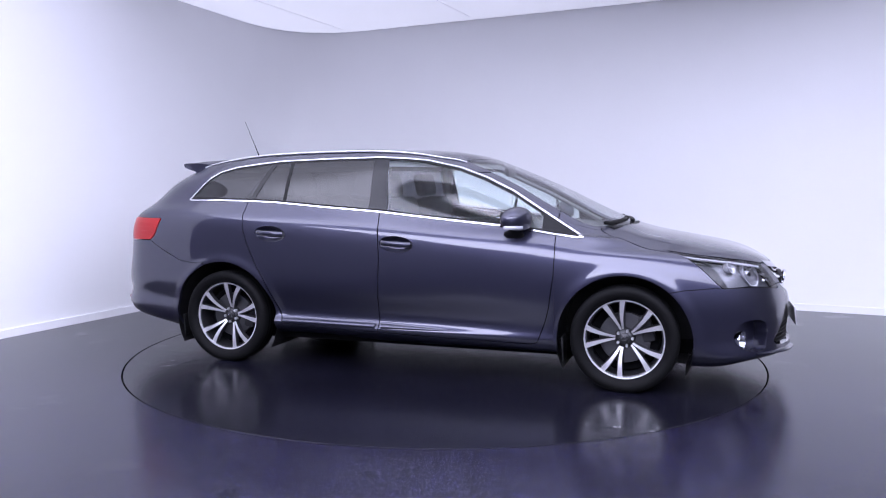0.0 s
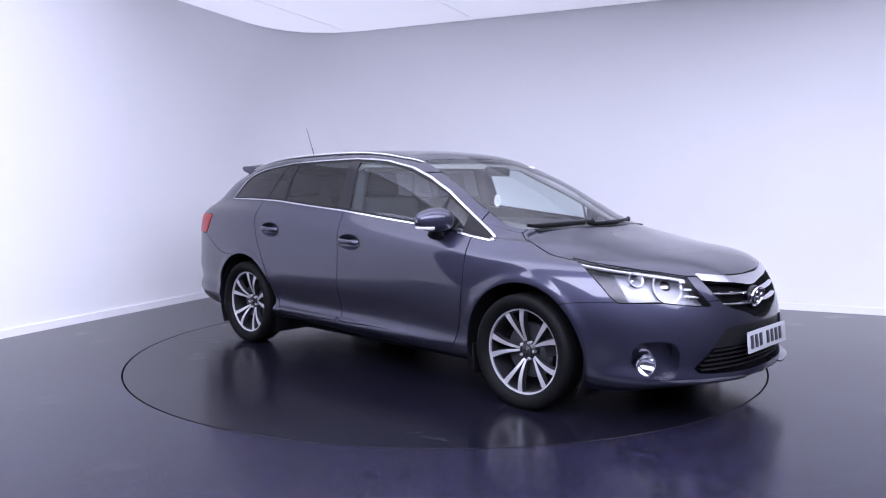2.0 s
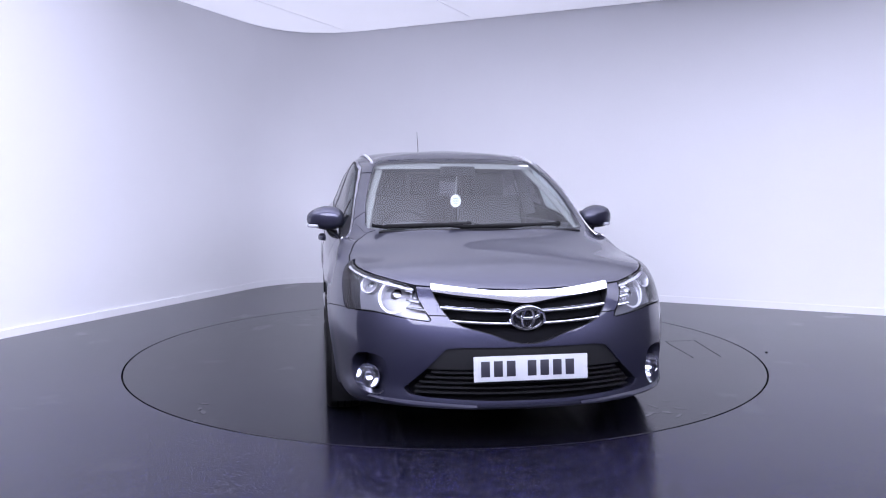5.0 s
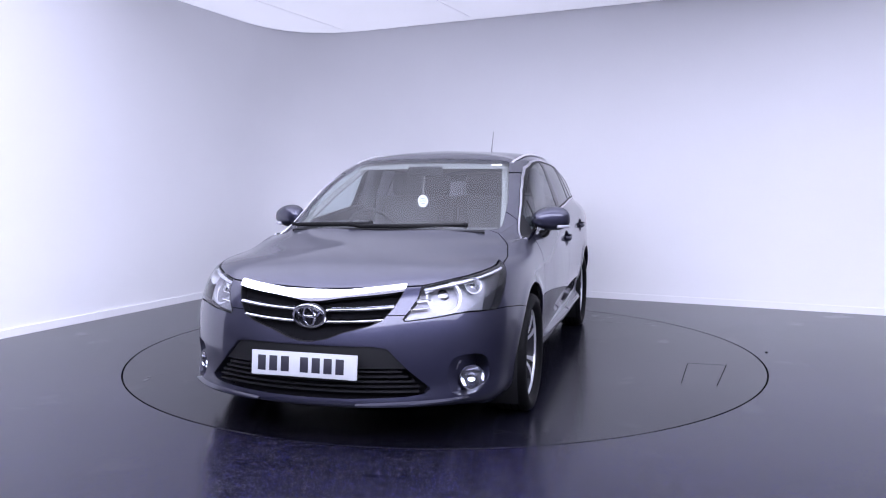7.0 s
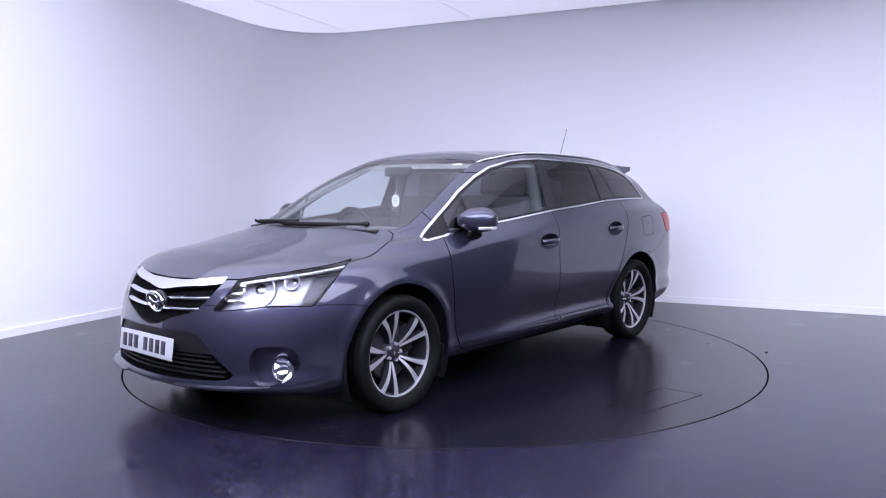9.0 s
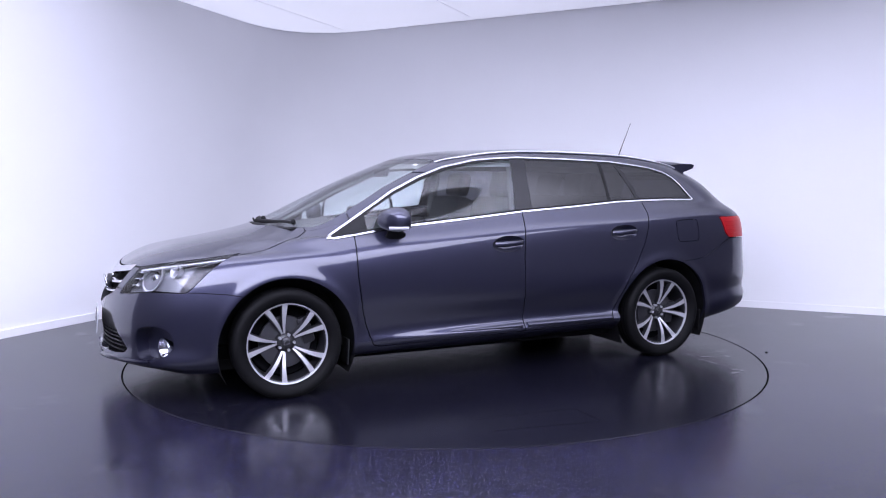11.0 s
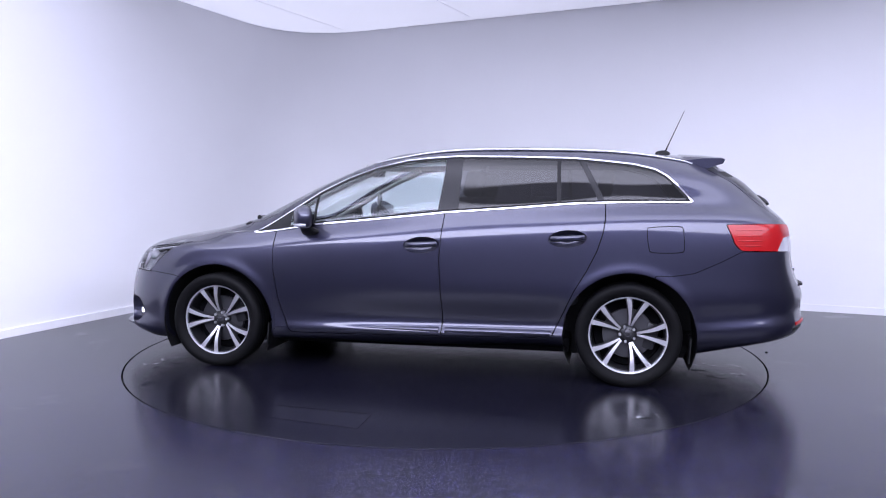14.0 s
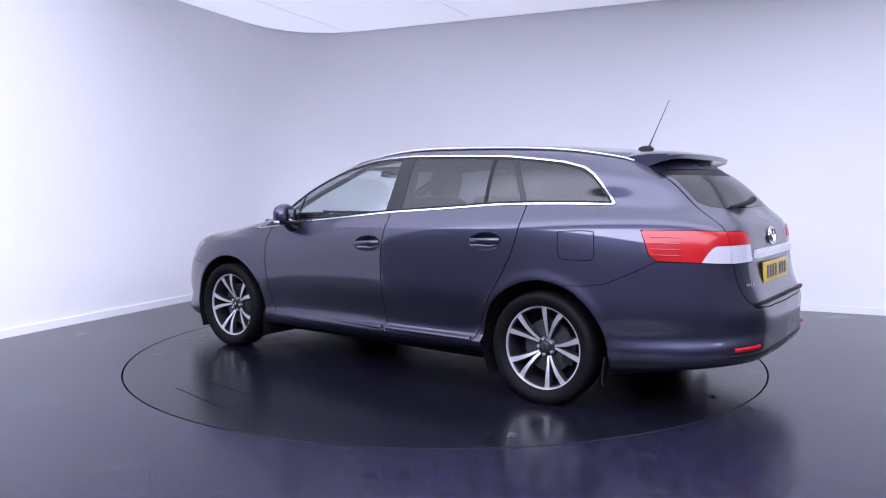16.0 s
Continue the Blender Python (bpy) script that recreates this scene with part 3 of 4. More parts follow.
INTAKE = [(-.2, .497), (.31, .497), (.375, .487), (.47, .385), (.56, .300), (.535, .272), (.45, .262), (.2, .252), (-.2, .250)]
F_INTAKE = both(outline(INTAKE, front_view), ahead_of(1.9))
FOG = [(.645, .430), (.70, .442), (.755, .430), (.776, .385), (.772, .315), (.74, .262), (.67, .252), (.638, .275), (.620, .33), (.624, .39)]
F_FOG = both(outline(FOG, front_view, 4), ahead_of(1.7))


def ring(cx, cz, r, squash=1.0):
    return lambda v: np.sqrt((v[:, 0] - cx) ** 2 + ((v[:, 2] - cz) / squash) ** 2) - r


F_ARCH_F = both(ring(WHEEL_X - 0.004, .300, .392), outside_of(0.55))
F_ARCH_R = both(ring(-WHEEL_X - 0.004, .300, .395), outside_of(0.55))
BONNET = [(2.6, -.3), (2.6, .40), (2.13, .455), (2.105, .495), (2.0, .630), (1.85, .710), (1.70, .763), (1.62, .772), (1.47, .764), (1.34, .738), (1.25, .705), (1.185, .655), (1.19, .60), (1.245, .48), (1.30, .28), (1.315, -.3)]
F_BONNET = both(outline(BONNET, top_view), above(.60), lambda v: np.where(v[:, 0] > 1.9, .733 + .038 * np.clip(v[:, 1], 0, .5) - v[:, 2], -1.0))
FRONT_DOOR = [(.935, 1.30), (.932, .918), (.936, .80), (.932, .68), (.905, .48), (.883, .393), (.835, .262), (.80, .250), (.3, .255), (-.200, .268), (-.207, .40), (-.190, .75), (-.202, .90), (-.216, 1.06), (-.25, 1.30)]
F_FRONT_DOOR = both(outline(FRONT_DOOR, side_view), outside_of(0.5))
REAR_DOOR = [(-.25, 1.30), (-.216, 1.06), (-.202, .90), (-.190, .75), (-.207, .40), (-.200, .268), (-.6, .278), (-.87, .285), (-.90, .305), (-.94, .39), (-1.024, .573), (-1.10, .70), (-1.161, .823), (-1.195, .93), (-1.208, 1.02), (-1.200, 1.30)]
F_REAR_DOOR = both(outline(REAR_DOOR, side_view), outside_of(0.5))
FRONT_BUMPER = [(1.60, .0), (1.60, .60), (1.68, .615), (1.83, .628), (2.7, .628), (2.7, 0)]
F_FRONT_BUMPER = outline(FRONT_BUMPER, side_view)
REAR_BUMPER = [(-1.50, .10), (-1.50, .682), (-1.60, .680), (-1.72, .697), (-1.87, .765), (-1.99, .828), (-2.7, .828), (-2.7, .1)]
F_REAR_BUMPER = outline(REAR_BUMPER, side_view)
TAILGATE = [(-.3, 1.40), (.50, 1.36), (.555, 1.28), (.60, 1.14), (.622, 1.05), (.618, .90), (.60, .75), (.565, .64), (.50, .588), (.3, .575), (-.3, .57)]
F_TAILGATE = both(outline(TAILGATE, front_view), behind(-1.70))
FUEL = [(-1.450, .945), (-1.472, .966), (-1.63, .972), (-1.655, .950), (-1.662, .845), (-1.64, .820), (-1.49, .818), (-1.462, .840)]
F_FUEL = both(outline(FUEL, side_view, 4), outside_of(0.5))


def cut_panels():
    """Cuts one half of the skin into its panels."""
    body, p = Sheet(SV, SN, SF), {}
    gap = 0.0032
    _, body = body.cut(F_ARCH_F)
    _, body = body.cut(F_ARCH_R)
    p["house"], body = body.cut(F_HOUSE, 0.0005)
    p["windscreen"], body = body.cut(F_SCREEN, 0.001)
    p["rear_window"], body = body.cut(F_TAIL_GLASS, 0.001)
    p["headlamp"], body = body.cut(F_HEADLAMP, 0.002)
    p["tail_lamp"], body = body.cut(F_TAIL_LAMP, 0.002)
    p["grille"], body = body.cut(F_GRILLE)
    p["intake"], body = body.cut(F_INTAKE)
    p["fog"], body = body.cut(F_FOG)
    p["liner"] = body.moved(-0.013)
    p["bonnet"], body = body.cut(F_BONNET, gap)
    p["front_door"], body = body.cut(F_FRONT_DOOR, gap)
    p["rear_door"], body = body.cut(F_REAR_DOOR, gap)
    p["quarter_infill"], _ = body.cut(F_FUEL, -0.0025)
    p["fuel_flap"], body = body.cut(F_FUEL, 0.0025)
    p["front_bumper"], body = body.cut(F_FRONT_BUMPER, 0.0022)
    p["tailgate"], body = body.cut(F_TAILGATE, gap)
    p["rear_bumper"], body = body.cut(F_REAR_BUMPER, 0.0022)
    p["wing"], body = body.cut(both(outline([(.935, .1), (.935, 1.0), (1.16, .945), (2.4, .95), (2.4, .1)], side_view), outside_of(0.4)), 0.0004)
    p["sill"], body = body.cut(both(below(.285), ahead_of(-1.1)), 0.0006)
    p["body_side"] = body
    return p


P = cut_panels()
bonnet = put("bonnet", P["bonnet"].whole(), PAINT, car, skirt=0.02)
put("front_bumper", P["front_bumper"].whole(), PAINT, car, skirt=0.03)
rear_bumper = put("rear_bumper", P["rear_bumper"].whole(), PAINT, car, skirt=0.02)
tailgate = put("tailgate", P["tailgate"].whole(), PAINT, car, skirt=0.02)
put("body_shell", P["body_side"].whole(), PAINT, car, "painted roof, pillars and rear quarters", skirt=0.02)
put("windscreen", P["windscreen"].whole(), SCREEN, car, "clear windscreen", skirt=0)
# top of the pane coloured black for trim and the shade below the spoiler
_band, _pane = P["rear_window"].cut(above(1.268))
put("spoiler_shade_band", _band.moved(-0.004).whole(), BLACK, tailgate, "black band above the rear window, for trim and the spoiler's shade", skirt=0)
put("rear_window", _pane.whole(), TINTED, tailgate, "dark tinted rear window", skirt=0)
# inner lining that shows through the glass and closes the cabin
_roof = Sheet(SV, SN, SF).cut(above(1.36))[0].moved(-0.035)
put("roof_lining", _roof.whole(), LINING, car, "pale grey roof lining", skirt=0)

HANDLES = {"front_door": (-0.075, .842), "rear_door": (-0.985, .893)}
doors = {}


def dished(sheet, field, depth):
    """A shallow bowl: deepest in the middle."""
    d = np.clip(-field(sheet.v) / 0.030, 0, 1)
    return sheet.moved(-depth * np.sin(d * math.pi / 2))


def cup_field(hx, hz):
    """The oval bowl behind a door handle."""
    return lambda v: (np.sqrt(((v[:, 0] - hx) / 0.116) ** 2 + ((v[:, 2] - hz - 0.05 * (hx - v[:, 0])) / 0.053) ** 2) - 1) * 0.053


# dark sheet added behind the panels, standing in for the shade in their gaps
_liner = P["liner"]
for _h in HANDLES.values():
    _, _liner = _liner.cut(cup_field(*_h))
put("gap_backing", _liner.whole(), GAP, car, "added dark sheet that paints the shade in the panel gaps", skirt=0)

for side in (1, -1):
    def turned(s, side=side):
        return s if side > 0 else s.mirrored()

    for key in ("front_door", "rear_door"):
        hx, hz = HANDLES[key]
        cup_f = cup_field(hx, hz)
        cup, rest = P[key].cut(cup_f)
        doors[key, side] = d = put(key, turned(rest), PAINT, car)
        put("handle_cup", turned(dished(cup, cup_f, 0.042)), PAINT, d, skirt=0, own=True)
        y = side_y(hx, hz)
        pts = [(hx + k * 0.098, side * (y + 0.004 + 0.030 * (1 - abs(k) ** 3.5)), hz - 0.05 * k * 0.098 + 0.004) for k in np.linspace(-1, 1, 15)]
        part("door_handle", sweep(pts, oval(0.0085, 0.0165, 12), (0, 0, 1)), PAINT, d, "body-coloured pull handle")
    # tapering moulding along the foot of the doors
    for key, x0, x1, k0 in (("front_door", .40, -.186, .10), ("rear_door", -.224, -.885, 1.0)):
        xs = np.linspace(x0, x1, 24)
        pts = [(x, side * (side_y(x, .30) - .004), .302 + .008 * (.72 - x) / 1.6) for x in xs]
        part("moulding", sweep(pts, [(a * side, b) for a, b in ((-.012, .018), (.003, .013), (.0125, .004), (.0135, -.004), (.006, -.020), (-.012, -.030))], (0, 0, 1), scale=np.clip(k0 + (x0 - xs) * 1.6, 0, 1)), PAINT, doors[key, side])
    put("wing", turned(P["wing"]), PAINT, car)
    put("sill", turned(P["sill"]), PAINT, car, "painted sill below the doors")
    put("fuel_flap", P["fuel_flap"], PAINT, car) if side > 0 else None
    if side < 0:
        put("rear_quarter_infill", turned(P["quarter_infill"]), PAINT, car, skirt=0)

    # side glass: bright frame, black pillars, panes
    frame_f = outline(GLASSHOUSE, side_view)
    rest = P["house"]
    inner, band = rest.cut(lambda v: frame_f(v) + 0.0100)
    put("chrome_window_trim", turned(band.moved(0.004)), CHROME, car, "bright chrome trim round the side windows", skirt=0.008)
    seal, panes = inner.cut(lambda v: -(frame_f(v) + 0.022))
    put("window_seal", turned(seal.moved(0.001)), BLACK, car, "black rubber window seal", skirt=0.006)
    b_line = [(-.165, 1.0), (-.165, 1.06), (-.195, 1.30), (-.205, 1.45), (-.310, 1.45), (-.305, 1.30), (-.292, 1.0)]
    pillar, panes = panes.cut(outline(b_line, side_view))
    put("pillar_cover", turned(pillar.moved(0.002)), GLOSS_BLACK, car, "gloss black pillar between the doors", skirt=0.004)
    c_line = [(-1.195, 1.05), (-1.145, 1.16), (-1.00, 1.45), (-1.036, 1.45), (-1.174, 1.18), (-1.226, 1.05)]
    pillar, panes = panes.cut(outline(c_line, side_view))
    put("pillar_cover", turned(pillar.moved(0.002)), GLOSS_BLACK, car, "gloss black pillar behind the rear door", skirt=0.004)
    div, panes = panes.cut(outline([(-.915, 1.0), (-.905, 1.45), (-.928, 1.45), (-.940, 1.0)], side_view))
    put("window_divider", turned(div.moved(0.002)), BLACK, doors["rear_door", side], "black divider bar", skirt=0.004)
    tri, panes = panes.cut(ahead_of(.845))
    put("mirror_triangle", turned(tri.moved(0.002)), BLACK, car, "black triangular cover at the mirror", skirt=0.004)
    div, panes = panes.cut(outline([(.652, 1.3), (.672, 1.3), (.692, .8), (.672, .8)], side_view))
    put("window_divider", turned(div.moved(0.002)), BLACK, doors["front_door", side], "black divider bar", skirt=0.004)
    fw, rw = panes.cut(ahead_of(-.25))
    put("front_side_window", turned(fw), GLASS, doors["front_door", side], "clear side window", skirt=0)
    rd, rq = rw.cut(lambda v: -1.12 - 0.47 * (v[:, 2] - 1.22) * -1 - v[:, 0])
    put("rear_side_window", turned(rd), TINTED, doors["rear_door", side], "dark tinted side window", skirt=0)
    put("quarter_window", turned(rq), TINTED, car, "dark tinted quarter window", skirt=0)

    # headlamp: clear cover over a dark housing with bright bowls
    hl = P["headlamp"]
    lamp = put("headlight", turned(hl), LENS, car, "clear headlight with bright projector bowl", skirt=0)
    low, high = hl.moved(-0.048).cut(lambda v: np.maximum(u_nose(1.88, .74) + .45 * (v[:, 2] - .70) - nose_corner(v)[:, 0], v[:, 2] - .80))
    put("lamp_housing", turned(high), LAMP_SILVER, lamp, "bright lamp housing", skirt=0)
    put("lamp_housing", turned(low), DARK_ALLOY, lamp, "dark outer part of the lamp housing", skirt=0)
    put("lamp_rim", turned(hl.cut(lambda v: -(F_HEADLAMP(v) + 0.004))[0].moved(-0.002)), BLACK, lamp, skirt=0.055)
    strip, _ = hl.cut(both(lambda v: (v[:, 2] - (.733 + .15 * (nose_corner(v)[:, 0] - u_nose(2.1, .485))) ) * -1, lambda v: F_HEADLAMP(v) + 0.008))
    put("light_strip", turned(strip.moved(-0.012)), WHITE_LENS, lamp, "white light strip along the top edge", skirt=0.01)
    for (bx, by, bz, br) in ((2.035, .570, .694, .076), (1.925, .685, .735, .036)):
        m = Matrix.Translation((bx, side * by, bz)) @ Vector((-0.82, -0.46 * side, -0.36)).to_track_quat("Y", "Z").to_matrix().to_4x4() @ Matrix.Translation((0, -0.008, 0))
        bowl = lathe([(br, -0.004), (br * 1.12, -0.006), (br * 1.12, 0.0), (br, 0.004), (br * .86, 0.03), (br * .62, 0.055), (br * .60, 0.056)], 40)
        bmesh.ops.transform(bowl, matrix=m, verts=bowl.verts)
        part("reflector_bowl", bowl, MACHINED, lamp, "chrome reflector bowl")
        ball = bmesh.new()
        bmesh.ops.create_uvsphere(ball, u_segments=24, v_segments=14, radius=br * 0.62, matrix=m @ Matrix.Translation((0, 0.045, 0)))
        part("projector", ball, MIRROR, lamp, "round projector lens")
    for k in range(3):
        zz = .645 + 0.035 * k
        yy0, yy1 = .44 + .03 * k, .53
        pts = [(front_x(y, zz) - 0.03, side * y, zz + (y - .44) * .1) for y in np.linspace(yy0, yy1, 6)]
        part("reflector_fin", sweep(pts, oval(0.012, 0.007, 8), (0, 0, 1)), CHROME, lamp)

    # tail lamp: red cover with a white lower corner, split at the tailgate
    tl = P["tail_lamp"]
    wing_l, gate_l = tl.cut(lambda v: .622 - v[:, 1], 0.0015)
    white_f = lambda v: np.maximum(v[:, 2] - (.908 - 14 * np.clip(v[:, 1] - .70, 0, 1) ** 2), v[:, 1] - .785)
    for nm, sh, par in (("tail_light", wing_l, car), ("tailgate_light", gate_l, tailgate)):
        wh, rd_ = sh.cut(white_f, 0.0008)
        holder = put(nm, turned(rd_.moved(0.004)), RED, par, "red tail light cover", skirt=0.014)
        put("reversing_lens", turned(wh.moved(0.003)), WHITE_LENS, holder, "white lower lens", skirt=0.01)
        put("lamp_backing", turned(sh.moved(-0.016)), DARK_ALLOY, holder, skirt=0)
    for k in range(4):
        z = .862 + .03 * k
        pts = [(x, side * (side_y(x, z) + 0.0055), z) for x in np.linspace(-1.965 + .004 * k, -2.10, 10)]
        part("lens_rib", sweep(pts, oval(0.002, 0.003, 6), (0, 0, 1)), RED, car)

    # fog lamp in its recess
    fr = put("fog_lamp_recess", turned(P["fog"].moved(-0.085)), PAINT, car, "body-coloured fog lamp recess", skirt=0)
    put("recess_wall", turned(P["fog"].cut(lambda v: -(F_FOG(v) + 0.002))[0].moved(-0.003)), PAINT, fr, skirt=0.085)
    m = Matrix.Translation((2.005, side * .703, .315)) @ Vector((-0.93, -0.36 * side, 0.0)).to_track_quat("Y", "Z").to_matrix().to_4x4()
    bez = lathe([(.052, 0.03), (.062, 0.004), (.060, -.004), (.054, -.004), (.048, 0.006), (.036, .03), (.012, .045), (.0001, .046)], 40)
    bmesh.ops.transform(bez, matrix=m, verts=bez.verts)
    part("fog_lamp", bez, CHROME, fr, "round chrome fog lamp")
    cov = lathe([(.053, -.002), (.04, -.009), (.02, -.013), (.0001, -.014)], 32)
    bmesh.ops.transform(cov, matrix=m, verts=cov.verts)
    part("fog_lens", cov, LENS, fr, "clear fog lamp lens")

    # door mirror
    mir = bmesh.new()
    bmesh.ops.create_uvsphere(mir, u_segments=32, v_segments=20, radius=1)
    for v in mir.verts:
        x, y, z = (math.copysign(abs(c) ** 0.78, c) for c in v.co)
        x = x * (0.085 if x > 0 else 0.055)
        e = 1.0 - 0.25 * max(0, -y)
        v.co = (x * 0.90, y * 0.122, (z * 0.084 if z > 0 else z * 0.066) * e)
    turn = pose(.700, side * .882, 1.004, 0, 0, 25 * side)
    bmesh.ops.transform(mir, matrix=turn, verts=mir.verts)
    mirror = part("door_mirror", mir, PAINT, car, "body-coloured door mirror")
    foot = sweep([(.68, side * .825, .912), (.69, side * .845, .918), (.70, side * .862, .935), (.705, side * .875, .965)], oval(0.022, 0.055, 14), (1, 0, 0), scale=[1.25, 1.1, .8, .7])
    part("mirror_base", foot, BLACK, mirror, "black mirror foot")
    ind = [turn @ Vector((.076 * (.86 * math.cos(a)) ** .78, side * .125 * (.86 * math.sin(a)) ** .78, -.040)) for a in np.linspace(.12, 1.55, 12)]
    part("indicator_lens", sweep(ind, oval(0.008, 0.011, 10), (0, 0, 1)), WHITE_LENS, mirror, "white indicator strip")
    part("mirror_glass", box((0.004, 0.165, 0.088), m=turn @ pose(-.0525, 0, .002), bevel=0.0018), MIRROR, mirror, "mirror glass")

    # roof rail
    xs = np.linspace(.30, -1.73, 40)
    pts = []
    for i, x in enumerate(xs):
        t = i / 39
        y = .562 + .022 * math.sin(math.pi * min(t * 1.2, 1)) - .035 * t ** 6
        pts.append((x, side * y, top_z(x, y) + 0.001 + 0.006 * math.sin(math.pi * min(max(t, 0.0), 1)) ** 0.35))
    part("roof_rail", sweep(pts, oval(0.015, 0.008, 10), (0, 0, 1), scale=[0.45 + .55 * math.sin(math.pi * min(max(i / 39, .02), .98)) ** .35 for i in range(40)]), SATIN, car, "satin silver roof rail")

    # mud flaps, wheel housings
    for wx in (WHEEL_X, -WHEEL_X):
        part("mud_flap", box((0.010, 0.13, 0.15), m=pose(wx - 0.362, side * .790, .230, 0, -4, 0), bevel=0.004), BLACK, car, "black mud flap")
        arch = bmesh.new()
        prev = None
        for i in range(33):
            a = radians(-28 + 236 * i / 32)
            row = [arch.verts.new((wx - .004 + .398 * math.cos(a), side * yy, .300 + .398 * math.sin(a))) for yy in (.868, .50)]
            if prev:
                arch.faces.new((prev[0], row[0], row[1], prev[1]))
            prev = row
        inner = [arch.verts.new((wx - .004 + .398 * math.cos(radians(-28 + 236 * i / 32)), side * .50, .300 + .398 * math.sin(radians(-28 + 236 * i / 32)))) for i in range(33)]
        arch.faces.new(inner)
        part("wheel_housing", arch, BLACK, car, "black wheel housing")


# grille between the lamps
grille = put("grille", P["grille"].moved(-0.045).whole(), GAP, car, "black grille with chrome bars", skirt=0)
put("grille_surround", P["grille"].cut(lambda v: -(F_GRILLE(v) + 0.004))[0].moved(-0.002).whole(), BLACK, grille, skirt=0.045)
top_bar = P["grille"].cut(lambda v: (.6980 + .028 * (np.abs(v[:, 1]) / .4) ** 2 - .018 * np.exp(-(v[:, 1] / .12) ** 2)) - v[:, 2])[0]
put("chrome_bar", top_bar.moved(0.003).whole(), CHROME, grille, "wide chrome bar below the bonnet", skirt=0.02)
for side in (1, -1):
    for z, y1 in ((.658, .385), (.607, .345)):
        pts = [(front_x(y, z) - 0.012, side * y, z + 0.02 * (y / .4) ** 2 - .012) for y in np.linspace(.075, y1, 16)]
        part("chrome_slat", sweep(pts, [(a * side, b) for a, b in ((-.012, -.008), (.012, -.007), (.011, -.001), (-.004, .009), (-.012, .009))], (0, 0, 1)), CHROME, grille, "chrome grille slat")
lower = put("lower_grille", P["intake"].moved(-0.06).whole(), GAP, car, "black lower air intake with thin slats", skirt=0)
put("intake_wall", P["intake"].cut(lambda v: -(F_INTAKE(v) + 0.004))[0].moved(-0.002).whole(), PAINT, lower, skirt=0.06)
for z, y1 in ((.285, .50), (.308, .50), (.331, .48), (.354, .455), (.377, .43)):
    pts = [(front_x(y, z) - 0.028, y, z) for y in np.linspace(-y1, y1, 24)]
    part("slat", sweep(pts, [(-.02, -.005), (.014, -.004), (.014, .004), (-.02, .005)], (0, 0, 1)), BLACK, lower)
upper_band = P["intake"].cut(lambda v: .392 - v[:, 2])[0]
put("intake_panel", upper_band.moved(-0.012).whole(), BLACK, lower, "dark panel behind the number plate", skirt=0.02)


def badge(name, x, z, s, face, parent, tilt):
    """Plain oval rings."""
    m = pose(x, 0, z, 0, tilt, 0) if face > 0 else pose(x, 0, z, 0, -tilt, 180)
    base = None
    for cy, cz, a, b, w in ((0, 0, .085, .058, .0085), (0, 0, .030, .050, .0075), (0, .024, .060, .026, .0075)):
        pts = [(0.0, cy + a * s * math.cos(t), cz * s + b * s * math.sin(t)) for t in np.linspace(0, 2 * math.pi, 49)]
        bm = sweep(pts, oval(w * s, w * 0.9 * s, 8), (1, 0, 0))
        bmesh.ops.transform(bm, matrix=m, verts=bm.verts)
        ob = part(name if base is None else "badge_ring", bm, CHROME, base or parent, "chrome oval badge" if base is None else "")
        base = base or ob
    return base


backing = lathe([(.0001, -.010), (.05, -.009), (.076, -.004), (.083, .006), (.08, .02)], 40)
bmesh.ops.transform(backing, matrix=pose(2.262, 0, .616, 0, 0, 0) @ pose(0, 0, 0, 0, 0, -90) @ Matrix.Diagonal((.96, -1, .72, 1)), verts=backing.verts)
part("badge_backing", backing, GLOSS_BLACK, grille)
badge("badge", 2.275, .616, .90, 1, grille, 12)


def plate(name, x, z, w, h, face, mat, parent, label, tilt):
    m = pose(x, 0, z, 0, tilt, 0)
    body = box((0.006, w, h), m=m, bevel=0.002)
    pl = part(name, body, mat, parent, label)
    cw, ch = 0.040, h * 0.62
    xs = [-.208 + .058 * i for i in range(3)] + [-.208 + .058 * 3 + .037 + .058 * i for i in range(4)]
    for y in xs:
        part("bar", box((0.002, cw, ch), m=m @ Matrix.Translation((face * 0.0036, -face * (y if face < 0 else -y) * w / .52, 0)), bevel=0.0008), INK, pl)
    return pl


plate("front_number_plate", 2.335, .405, .52, .111, 1, PLATE_WHITE, lower, "white number plate with dark bars", -6)

